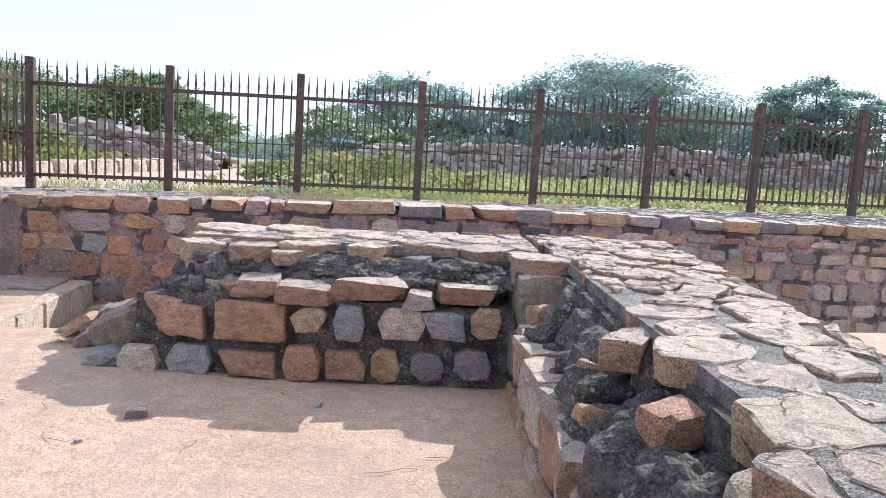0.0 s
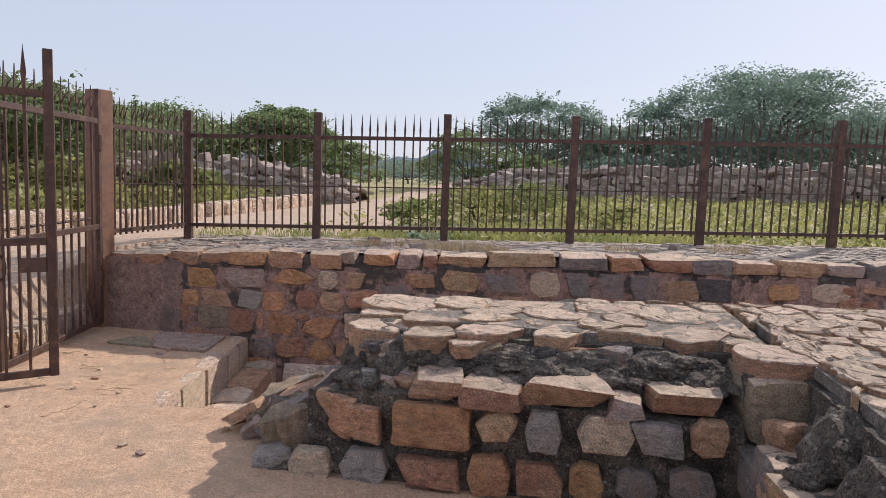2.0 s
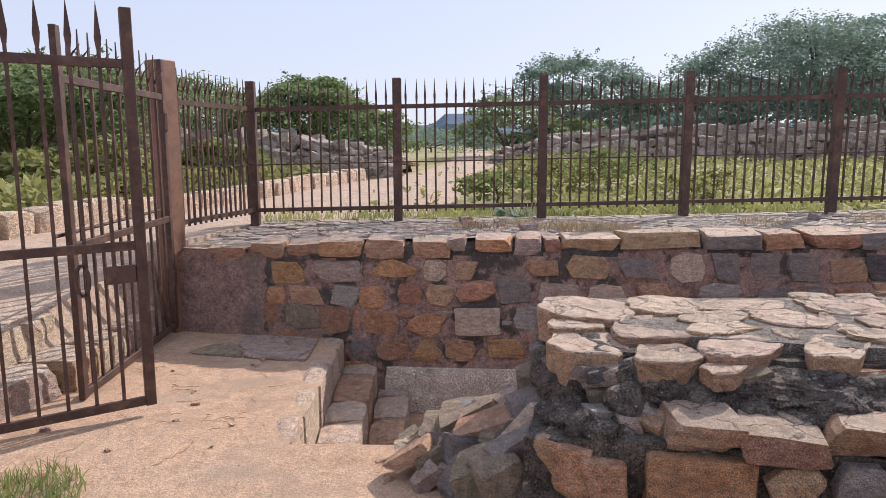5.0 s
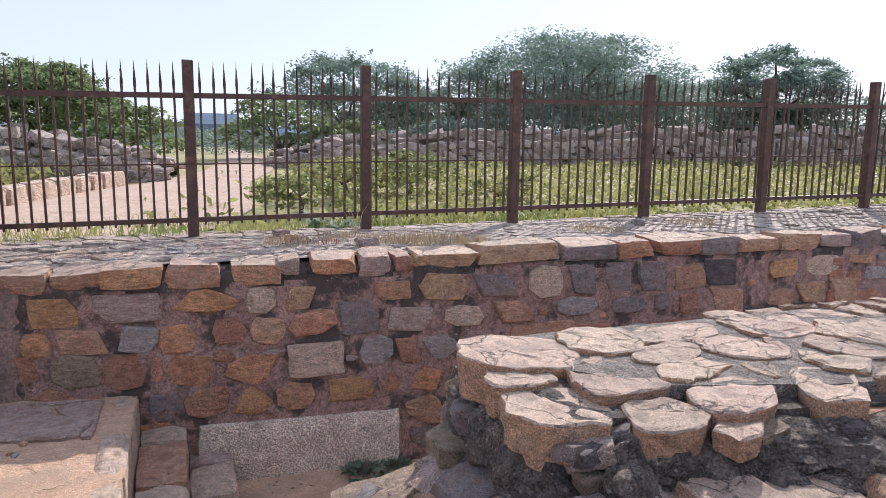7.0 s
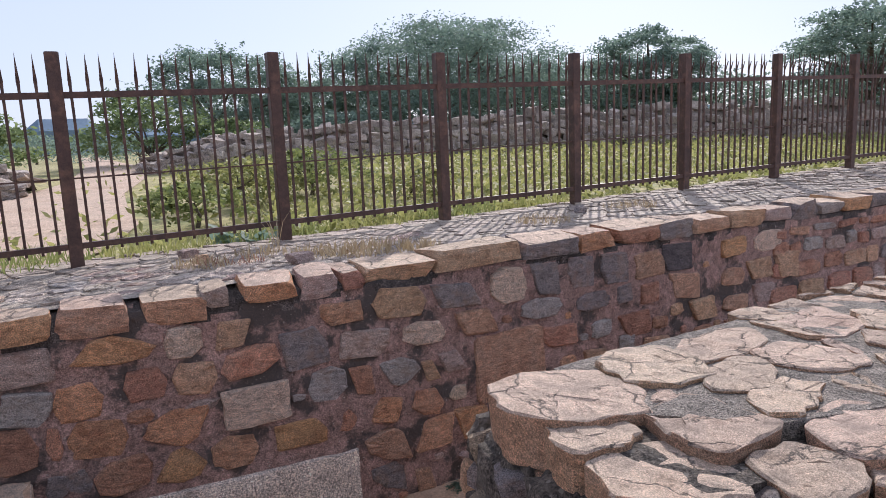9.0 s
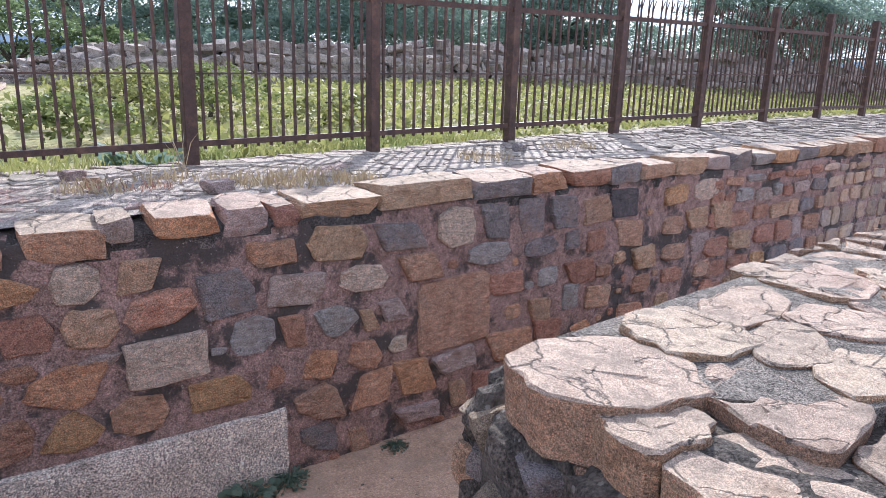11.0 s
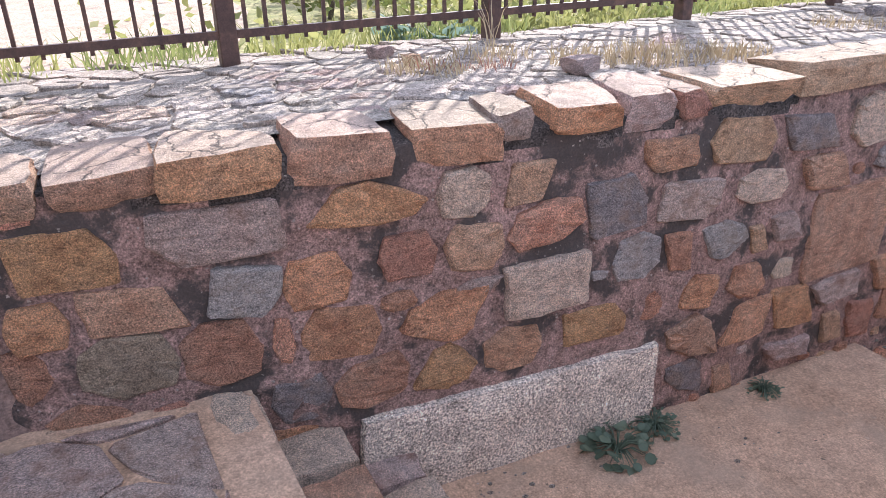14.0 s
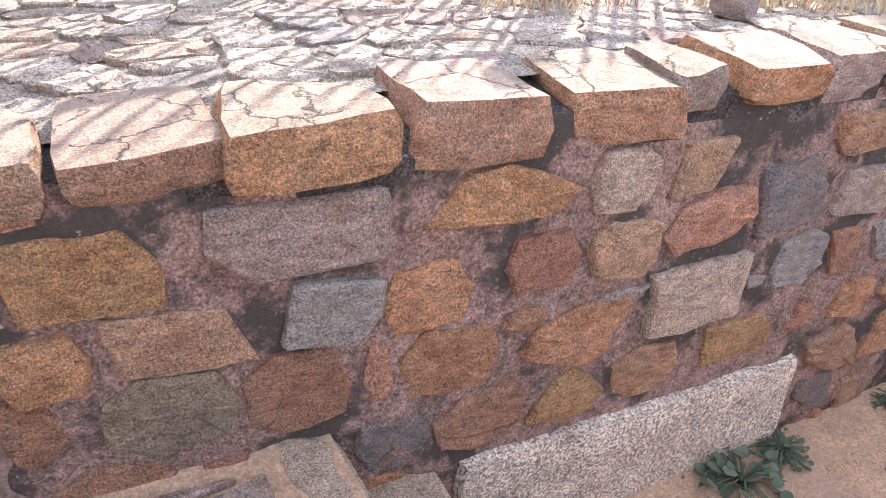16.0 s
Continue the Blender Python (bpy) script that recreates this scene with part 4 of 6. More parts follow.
for spec in HEAD + HEAD_FAR + ARM:
    laid(*spec)
seeds = [c[:2] for c in HEAD + HEAD_FAR]
extra = [p for p in jittered(-0.3, 0.62, 4.05, 5.4, 0.27, 0.22, rng) if all(math.hypot(p[0] - q[0], p[1] - q[1]) > 0.22 for q in seeds)]
for poly in cells(seeds + extra, [(-0.35, 4.17), (0.62, 4.19), (0.62, 5.44), (-0.35, 5.28)], 0.5):
    cx, cy = sum(p[0] for p in poly) / len(poly), sum(p[1] for p in poly) / len(poly)
    if all(math.hypot(cx - q[0], cy - q[1]) > 0.17 for q in seeds):
        poly = [(p[0], p[1] + (rng.uniform(0.0, 0.1) if p[1] < 4.24 else 0)) for p in poly]
        flag("capping_stone", poly, 0.884 + rng.uniform(0, 0.018), SLAB, low, rng, 0.09, 0.014, 0.03, 0.008, 0.014, STONE["b"])
seeds = [c[:2] for c in ARM]
extra = [p for p in jittered(0.62, 1.8, -1.1, 5.5, 0.27, 0.2, rng) if all(math.hypot(p[0] - q[0], p[1] - q[1]) > 0.21 for q in seeds)]
for poly in cells(seeds + extra, [(0.64, -1.15), (0.95, -1.15), (1.78, 5.56), (0.63, 5.42)], 0.5):
    cx, cy = sum(p[0] for p in poly) / len(poly), sum(p[1] for p in poly) / len(poly)
    if cx < 0.77 and 1.2 < cy < 2.9 or any(math.hypot(cx - q[0], cy - q[1]) < 0.14 for q in seeds):
        continue                                     # slabs lost above the broken shelf
    poly = [(p[0] + (rng.uniform(0.0, 0.13) if p[0] < 0.68 else 0), p[1]) for p in poly]
    flag("capping_stone", poly, 0.9 + rng.uniform(0, 0.024), SLAB, low, rng, 0.09, 0.012, 0.04, 0.008, 0.014, STONE["b"])
# thick squared stones under the slabs of the broken end
for x, y, z, w, d, h, rz, kind in ((-1.40, 4.86, 0.52, 0.34, 0.36, 0.24, 8, "d"), (-1.44, 4.52, 0.54, 0.26, 0.26, 0.22, -10, "p"), (-1.40, 4.26, 0.52, 0.3, 0.24, 0.23, 5, "d"), (-1.46, 4.66, 0.4, 0.2, 0.3, 0.18, 12, "d"), (-1.48, 4.34, 0.46, 0.2, 0.28, 0.2, -6, "g")):
    ob = part("stone", block(w, d, h, rng, 0.14, 0.03), STONE[kind], low)
    ob.matrix_basis = pose(x, y, z, rng.uniform(-4, 4), rng.uniform(-4, 4), rz)
# lower shelf and inner face of the long arm
for y, z, w, kind in ((3.45, 0.53, 0.3, "d"), (3.1, 0.55, 0.32, "b"), (2.75, 0.54, 0.34, "p"), (2.4, 0.54, 0.3, "p"), (2.05, 0.52, 0.3, "b"), (1.7, 0.48, 0.3, "d"), (1.3, 0.46, 0.35, "b")):
    ob = part("ledge_stone", paint_sunlit_tops(block(0.26, w, 0.13, rng, 0.2, 0.02)), [STONE[kind], SLAB], low)
    ob.matrix_basis = pose(0.52, y, z - 0.07, rng.uniform(-4, 4), rng.uniform(-4, 4), rng.uniform(-8, 8))
for r in courses(-1.1, 3.6, -0.02, 0.46, rng, "bbyodg", 0.2, 0.3):
    ob = part("stone", rough_stone(r[2], r[3], 0.035, rng), STONE[r[5]], low)
    ob.matrix_basis = pose(0.43, r[0], r[1] + 0.1, 0, 0, -90)
for r in courses(-1.5, 1.7, -0.6, 0.7, rng, "bbrodg", 0.2, 0.3):
    ob = part("stone", rough_stone(r[2], r[3], 0.035, rng), STONE[r[5]], low)
    ob.matrix_basis = pose(r[0], 5.27 + 0.16 * r[0], r[1], 0, 0, 189)
# broken end: tumbled stones in blackened mortar
for x, y, z, w, d, h, rx, ry, rz, kind in ((-1.70, 3.95, 0.14, 0.2, 0.22, 0.36, 12, -22, 20, "n"), (-1.95, 4.12, 0.10, 0.26, 0.2, 0.22, 8, 15, 30, "d"), (-2.1, 4.22, 0.08, 0.2, 0.16, 0.12, 0, 10, 50, "g"), (-1.86, 3.82, 0.1, 0.24, 0.2, 0.16, 5, -8, 10, "g"), (-1.6, 4.35, 0.28, 0.28, 0.3, 0.3, -6, -14, 15, "d"), (-1.72, 4.6, 0.2, 0.3, 0.3, 0.28, 10, -10, 40, "p"), (-1.48, 3.86, 0.38, 0.16, 0.24, 0.2, 4, 4, -6, "t"), (-1.25, 3.95, 0.58, 0.12, 0.1, 0.05, 0, 10, 30, "g"), (-1.33, 4.0, 0.57, 0.08, 0.1, 0.05, 0, 0, 70, "p"), (-1.8, 4.9, 0.0, 0.3, 0.3, 0.3, 5, -20, 10, "b")):
    ob = part("fallen_stone", block(w, d, h, rng, 0.16, 0.03), STONE[kind], low)
    ob.matrix_basis = pose(x, y, z, rx, ry, rz)
# the heap that has slid from the broken end into the trench
for x, y, z, w, d, h, rx, ry, rz, kind in (
        (-1.93, 4.62, 0.08, 0.46, 0.5, 0.3, -4, -16, 8, "n"), (-1.78, 4.36, 0.22, 0.4, 0.36, 0.22, 6, -14, -12, "b"), (-1.70, 4.06, 0.44, 0.32, 0.16, 0.05, 28, -40, 24, "y"),
        (-2.02, 4.24, 0.04, 0.3, 0.3, 0.34, -8, 12, 24, "d"), (-1.82, 3.98, 0.1, 0.28, 0.24, 0.32, 6, -6, 12, "n"), (-2.27, 4.42, 0.06, 0.2, 0.22, 0.16, 4, -10, 30, "y"),
        (-2.1, 4.52, 0.14, 0.16, 0.3, 0.2, 14, -18, -20, "n"), (-2.38, 4.3, 0.08, 0.16, 0.14, 0.09, 0, 6, 15, "b"), (-1.56, 3.84, 0.4, 0.26, 0.16, 0.18, 4, 14, -18, "b"),
        (-1.62, 4.74, 0.3, 0.3, 0.34, 0.26, 4, -10, 10, "n"), (-1.4, 3.86, 0.56, 0.12, 0.09, 0.07, 0, 10, 25, "y"), (-1.36, 3.98, 0.6, 0.1, 0.08, 0.05, 5, 0, -30, "g")):
    ob = part("fallen_stone", block(w * 0.82, d * 0.82, h, rng, 0.34, 0.012), STONE[kind], low)
    ob.matrix_basis = pose(x, y, z, rx, ry, rz)

# rubble stones bedded in the mortar of the broken faces
for k in range(64):
    s_ = rng.uniform(0.05, 0.12)
    ob = part("stone", block(s_ * rng.uniform(1.0, 1.7), s_, s_ * rng.uniform(0.6, 0.95), rng, 0.3, 0.01), STONE[rng.choice("dnnbxpd")], low)
    x = rng.uniform(-1.45, 0.4)
    ob.matrix_basis = pose(x, 4.13 + 0.04 * x + rng.uniform(-0.06, 0.02), rng.uniform(0.64, 0.76), rng.uniform(-20, 20), rng.uniform(-20, 20), rng.uniform(-40, 40))
for k in range(34):
    s_ = rng.uniform(0.07, 0.17)
    ob = part("stone", block(s_, s_ * rng.uniform(1.0, 1.7), s_ * rng.uniform(0.6, 0.95), rng, 0.3, 0.012), STONE[rng.choice("dnnbxdp")], low)
    ob.matrix_basis = pose(-1.56 + rng.uniform(-0.05, 0.05), rng.uniform(3.9, 5.0), rng.uniform(0.15, 0.66), rng.uniform(-20, 20), rng.uniform(-20, 20), rng.uniform(-30, 30))
for k in range(26):
    s_ = rng.uniform(0.05, 0.13)
    ob = part("fallen_stone", block(s_ * 1.4, s_, s_ * 0.7, rng, 0.34, 0.01), STONE[rng.choice("dnnbypg")], low)
    x = rng.uniform(-2.35, -1.62)
    ob.matrix_basis = pose(x, rng.uniform(3.85, 4.75), 0.1 + 0.5 * (x + 2.35) + rng.uniform(-0.04, 0.06), rng.uniform(-25, 25), rng.uniform(-35, 10), rng.uniform(0, 180))


def rubble_lump(x, y, z, a, b, c, seed, detail=3):
    detail = 4 if min(a, b) > 0.13 else detail
    bm = bmesh.new()
    lump(bm, (0, 0, 0), (a, b, c), seed, detail)
    ob = part("rubble_lump", bm, DARK, low, "blackened lump of mortar and rubble")
    ob.location = (x, y, z)


for x, y, z, a, b, c in ((-1.7, 4.1, 0.25, 0.2, 0.3, 0.22), (-1.9, 4.25, 0.12, 0.22, 0.25, 0.14), (-1.58, 4.7, 0.35, 0.15, 0.35, 0.35), (-1.45, 4.15, 0.55, 0.16, 0.2, 0.16), (-1.75, 3.86, 0.15, 0.2, 0.16, 0.1)):
    rubble_lump(x, y, z, a, b, c, x * 7 + y)
for k in range(24):
    x = -1.3 + 1.7 * k / 24 + rng.uniform(-0.04, 0.04)
    rubble_lump(x, rng.uniform(3.97, 4.12) + 0.03 * x, rng.uniform(0.64, 0.72), rng.uniform(0.07, 0.15), rng.uniform(0.07, 0.14), rng.uniform(0.04, 0.08), k * 3.1)
for k in range(40):
    x = rng.uniform(-1.3, 0.4)
    rubble_lump(x, rng.uniform(3.9, 4.08) + 0.03 * x, rng.uniform(0.66, 0.74), rng.uniform(0.02, 0.045), rng.uniform(0.02, 0.045), rng.uniform(0.015, 0.035), k * 1.7, 2)
for x, y, z, a, b, c in ((0.62, 1.75, 0.6, 0.2, 0.2, 0.14), (0.55, 1.36, 0.6, 0.18, 0.15, 0.18), (0.66, 1.5, 0.52, 0.2, 0.2, 0.14), (0.56, 2.12, 0.56, 0.14, 0.16, 0.09), (0.62, 2.48, 0.68, 0.12, 0.16, 0.13), (0.64, 2.9, 0.66, 0.11, 0.2, 0.15), (0.64, 3.3, 0.66, 0.11, 0.2, 0.17), (0.52, 1.0, 0.52, 0.2, 0.25, 0.13)):
    rubble_lump(x, y, z, a, b, c, x * 9 + y * 3)
for k in range(26):
    s = rng.uniform(0.03, 0.08)
    rubble_lump(rng.uniform(-1.55, -1.12), rng.uniform(3.8, 4.1), rng.uniform(0.58, 0.64), s * rng.uniform(0.8, 1.4), s, s * 0.6, k * 2.9, 2)
for k in range(9):
    s = rng.uniform(0.05, 0.11)
    ob = part("fallen_stone", block(s * 1.4, s, s * 0.7, rng, 0.3, 0.015), STONE[rng.choice("gpbd")], low)
    ob.matrix_basis = pose(rng.uniform(-1.55, -1.15), rng.uniform(3.82, 4.08), 0.62, rng.uniform(-15, 15), rng.uniform(-15, 15), rng.uniform(0, 180))
for k in range(16):
    s = rng.uniform(0.07, 0.13)
    rubble_lump(rng.uniform(0.56, 0.84), 1.25 + 1.4 * k / 16, rng.uniform(0.62, 0.72), s * rng.uniform(0.9, 1.5), s, s * 0.75, k * 5.3)
for k in range(14):
    x = -1.25 + 1.7 * k / 14 + rng.uniform(-0.05, 0.05)
    rubble_lump(x, 4.12 + 0.04 * x + rng.uniform(-0.03, 0.03), rng.uniform(0.70, 0.76), rng.uniform(0.1, 0.19), rng.uniform(0.09, 0.14), rng.uniform(0.06, 0.10), k * 4.7, 4)
for x, y, z, a, b, c in ((-1.52, 4.28, 0.66, 0.12, 0.14, 0.12), (-1.55, 4.5, 0.64, 0.12, 0.16, 0.14), (-1.54, 4.76, 0.64, 0.12, 0.18, 0.14), (-1.5, 5.0, 0.62, 0.14, 0.14, 0.16), (0.84, 1.42, 0.74, 0.09, 0.1, 0.09), (0.86, 1.62, 0.75, 0.08, 0.1, 0.08), (0.85, 1.85, 0.76, 0.09, 0.11, 0.08), (0.82, 2.1, 0.77, 0.09, 0.11, 0.07)):
    rubble_lump(x, y, z, a, b, c, x * 5 + y * 4)
for k in range(5):
    s = rng.uniform(0.06, 0.1)
    ob = part("fallen_stone", block(s * 1.6, s * 1.2, s * 0.6, rng, 0.36, 0.02), STONE[rng.choice("gbd")], low)
    ob.matrix_basis = pose(rng.uniform(0.5, 0.8), rng.uniform(1.3, 2.6), rng.uniform(0.64, 0.7), rng.uniform(-15, 15), rng.uniform(-15, 15), rng.uniform(0, 180))
for k in range(46):
    y = rng.uniform(1.1, 3.5)
    s = rng.uniform(0.025, 0.07)
    rubble_lump(rng.uniform(0.46, 0.7), y, rng.uniform(0.55, 0.66), s * rng.uniform(0.8, 1.5), s, s * 0.8, k * 2.3, 2)
for x, y, z, w, d, h, rz, kind in ((0.6, 1.68, 0.72, 0.13, 0.12, 0.1, 20, "t"), (0.66, 1.2, 0.72, 0.2, 0.16, 0.12, -15, "y"), (0.5, 2.1, 0.6, 0.12, 0.08, 0.06, 10, "o"), (0.56, 3.62, 0.56, 0.16, 0.2, 0.12, 15, "b")):
    ob = part("fallen_stone", block(w, d, h, rng, 0.2, 0.018), STONE[kind], low)
    ob.matrix_basis = pose(x, y, z, rng.uniform(-12, 12), rng.uniform(-12, 12), rz)

# ---- steps by the wall ----
def edge_x(y):
    return EDGE_X + 0.21 * max(0, min(2.22, 6.75 - y))


rng = random.Random(8)
for name, dx0, dx1, z, kinds in (("landing_edge", -0.16, 0.0, 0.115, "yyb"), ("step", 0.0, 0.29, -0.14, "yyb"), ("step", 0.29, 0.57, -0.35, "ypb")):
    st = thing(name, "worn buff stone step going down to the trench" if name == "step" else "broken buff stone edge of the landing", "step", "steps to the trench")
    y = 4.5
    while y < 6.7:
        ln = min(rng.uniform(0.3, 0.6), 6.74 - y)
        if 6.74 - y - ln < 0.15:
            ln = 6.74 - y
        top = z + rng.uniform(-0.008, 0.008)
        if name != "step":
            top = near_z(-3.2, y + ln / 2) + 0.006
        b3 = block(dx1 - dx0 - 0.008, ln - 0.012, top + 0.66, rng, 0.03, 0.02)
        ob = part("stone", b3, STONE[rng.choice(kinds)], st)
        ob.matrix_basis = pose((dx0 + dx1) / 2 + edge_x(y + ln / 2), y + ln / 2, -0.66, 0, 0, 12)
        y += ln
rough = rough_solid("trench_side", [(-3.05, 4.28), (-1.6, 4.1), (-1.6, 4.5), (-3.05, 4.53)], -0.7, 0.12, MORTAR, None, 0.02)
tagged(rough, "rough earth and mortar side of the trench", "wall", kind="structure")
# flat slabs let into the landing
rng = random.Random(12)
landing = thing("landing_slabs", "grey and buff slabs half buried in earth on the landing", "paving", kind="structure")
for poly in cells(jittered(-4.6, -3.3, 5.95, 6.6, 0.42, 0.3, rng), [(-4.7, 5.95), (-3.45, 5.95), (-3.58, 6.60), (-4.7, 6.52)], 0.5):
    c = sum(p[0] for p in poly) / len(poly), sum(p[1] for p in poly) / len(poly)
    if rng.random() < 0.75:
        flag("slab", poly, near_z(*c) + rng.uniform(0.016, 0.024), STONE[rng.choice("ggpn")], landing, rng, 0.06, 0.012, 0.006, 0.01)

# ---- stairs outside the gate ----
for out_, z0, z1 in ((0.0, 0.08, 0.35), (0.36, 0.2, 0.56)):
    st = thing("outer_step", "rough pale stone step up to the path outside the gate", "step", "steps outside the gate")
    y = 3.3
    while y < 6.2:
        ln = min(rng.uniform(0.3, 0.55), 6.46 - y)
        ob = part("stone", paint_sunlit_tops(block(0.38, ln - 0.02, z1 - z0, rng, 0.05, 0.03)), [STONE[rng.choice("yypb")], PATH_STONE], st)
        ob.matrix_basis = pose(-4.85 - out_ - 0.2 * max(0.0, y - 4.87), y + ln / 2, z0, 0, 0, (11 if y > 4.8 else 0) + rng.uniform(-2, 2))
        y += ln

# ---- iron fence ----
POSTS = [-4.84, -3.34, -1.85, -0.38, 1.13, 2.67, 4.22, 5.77, 7.32, 8.87, 10.42, 11.97]


def picket(lean=0.0):
    bm = bmesh.new()
    box(bm, -0.009, -0.009, 0.11, 0.009, 0.009, 1.24)
    tip = [(-0.009, 1.24), (-0.012, 1.30), (0, 1.49), (0.012, 1.30), (0.009, 1.24)]
    lo = [bm.verts.new((x, -0.004, z)) for x, z in tip]
    hi = [bm.verts.new((x, 0.004, z)) for x, z in tip]
    bm.faces.new(lo)
    bm.faces.new(hi[::-1])
    for i in range(5):
        bm.faces.new((lo[i], lo[(i + 1) % 5], hi[(i + 1) % 5], hi[i]))
    barb = [(0.0, 1.27), (0.0, 1.31), (0.03, 1.40), (0.04, 1.40)]
    lo = [bm.verts.new((0.002, -y, z)) for y, z in barb]
    hi = [bm.verts.new((-0.002, -y, z)) for y, z in barb]
    bm.faces.new(lo)
    bm.faces.new(hi[::-1])
    for i in range(4):
        bm.faces.new((lo[i], lo[(i + 1) % 4], hi[(i + 1) % 4], hi[i]))
    bmesh.ops.recalc_face_normals(bm, faces=bm.faces)
    return bm


pm = link("picket", picket(), RUST)
picket_mesh = pm.data
bpy.data.objects.remove(pm)


def fence_bay(parent, a, b, rng, n=14):
    """Rails and pickets between two post feet a and b."""
    a, b = Vector(a), Vector(b)
    d = b - a
    turn = math.degrees(math.atan2(d.y, d.x))
    length = math.hypot(d.x, d.y)
    slope = math.degrees(math.atan2(d.z, length))
    for z, half, deep in ((1.20, 0.022, 0.012), (0.63, 0.006, 0.006), (0.155, 0.02, 0.02)):
        bm = bmesh.new()
        box(bm, 0.0, -deep - 0.012, z - half, length, deep - 0.012, z + half)
        part("rail" if half > 0.01 else "tie_rod", bm, RUST, parent).matrix_basis = pose(*a, 0, -slope, turn)
    for i in range(n):
        p = a + d * ((i + 1) / (n + 1))
        ob = new("picket", picket_mesh)
        ob.parent = parent
        ob.matrix_basis = pose(p.x, p.y, p.z, rng.uniform(-0.8, 0.8), rng.uniform(-0.6, 0.6), turn + rng.uniform(-8, 8))


def fence_post(parent, at, top=1.49, half=0.045):
    bm = bmesh.new()
    box(bm, -half, -half, -0.03, half, half, top, 0.006)
    part("post", bm, RUST, parent).matrix_basis = pose(*at, 0, 0, 10)


rng = random.Random(9)
fence = thing("iron_fence", "rusty brown iron picket fence with pointed tips on the terrace", "fence")
feet = [(x, fence_y(x), fence_z(x) - 0.02) for x in POSTS]
for p in feet:
    fence_post(fence, p)
for a, b in zip(feet, feet[1:]):
    fence_bay(fence, a, b, rng)
side = thing("iron_fence", "short rusty iron picket fence between gate post and corner", "fence")
GATE = (-4.93, 6.62, 0.05)
fence_bay(side, (-4.92, 6.72, 0.88), (-4.84, 8.03, 0.88), rng, 14)

# ---- gate ----
def blade(bm, x, z, tall):
    """A flat spear point with a barb that bends outwards."""
    tip = [(-0.011, 0), (-0.018, 0.06), (0, tall), (0.018, 0.06), (0.011, 0)]
    lo = [bm.verts.new((x + a, -0.004, z + b)) for a, b in tip]
    hi = [bm.verts.new((x + a, 0.004, z + b)) for a, b in tip]
    bm.faces.new(lo)
    bm.faces.new(hi[::-1])
    for i in range(5):
        bm.faces.new((lo[i], hi[i], hi[(i + 1) % 5], lo[(i + 1) % 5]))
    tube(bm, [(x, 0, z + 0.02), (x, 0.03, z + 0.09), (x, 0.075, z + 0.14)], [0.008, 0.007, 0.002], 4)


def gate_leaf(hinge, free, label):
    leaf = thing("gate_leaf", label, "gate", "leaves of the double gate")
    a, b = Vector(hinge), Vector(free)
    d = b - a
    length = d.length
    leaf.matrix_basis = pose(*a, 0, 0, math.degrees(math.atan2(d.y, d.x)))
    for x in (0.0, length):
        bm = bmesh.new()
        box(bm, x - 0.03, -0.02, 0, x + 0.03, 0.02, 2.25, 0.004)
        part("stile", bm, RUST, leaf)
    for z in (0.03, 0.95, 1.95):
        bm = bmesh.new()
        box(bm, 0.03, -0.016, z - 0.025, length - 0.03, 0.016, z + 0.025, 0.003)
        part("rail", bm, RUST, leaf)
    n = 11
    for i in range(n):
        x = length * (i + 1) / (n + 1)
        bm = bmesh.new()
        box(bm, x - 0.009, -0.009, 0.04, x + 0.009, 0.009, 2.02)
        blade(bm, x, 2.02, 0.25)
        part("bar", bm, RUST, leaf)
    return leaf


back_leaf = gate_leaf((-4.86, 6.5, 0.15), (-4.48, 4.87, 0.2), "open rusty iron gate leaf with pointed bars and a long bolt")
front_leaf = gate_leaf((-5.13, 3.52, 0.2), (-3.93, 4.74, 0.2), "open rusty iron gate leaf with a hasp and latch plate")
bm = bmesh.new()
tube(bm, [(0.05, -0.045, 1.03), (1.0, -0.045, 1.03), (1.78, -0.045, 1.03)], [0.012] * 3, 8)
part("bolt", bm, RUST, back_leaf)
bm = bmesh.new()
box(bm, 1.52, -0.012, 0.74, 1.68, 0.012, 0.84, 0.004)
part("latch_plate", bm, RUST, front_leaf)
bm = bmesh.new()
ring = [(1.40 + 0.032 * math.cos(a), -0.03, 0.78 + 0.085 * math.sin(a)) for a in np.linspace(0, 2 * math.pi, 15)]
tube(bm, ring, [0.011] * 15, 6)
part("hasp", bm, RUST, front_leaf)
for z in (0.45, 1.75):
    bm = bmesh.new()
    tube(bm, [(0, 0, z - 0.07), (0, 0, z + 0.07)], [0.04, 0.04], 10)
    part("hinge", bm, RUST, back_leaf)
bm = bmesh.new()
box(bm, -0.088, -0.088, 0, 0.088, 0.088, 2.36, 0.008)
bmesh.ops.rotate(bm, verts=bm.verts, cent=(0, 0, 0), matrix=Matrix.Rotation(radians(-12), 3, "Z"))
gp = thing("gate_post", "tall square rusty brown gate post at the wall's end", "gate post", at=GATE)
part("post", bm, POST, gp)

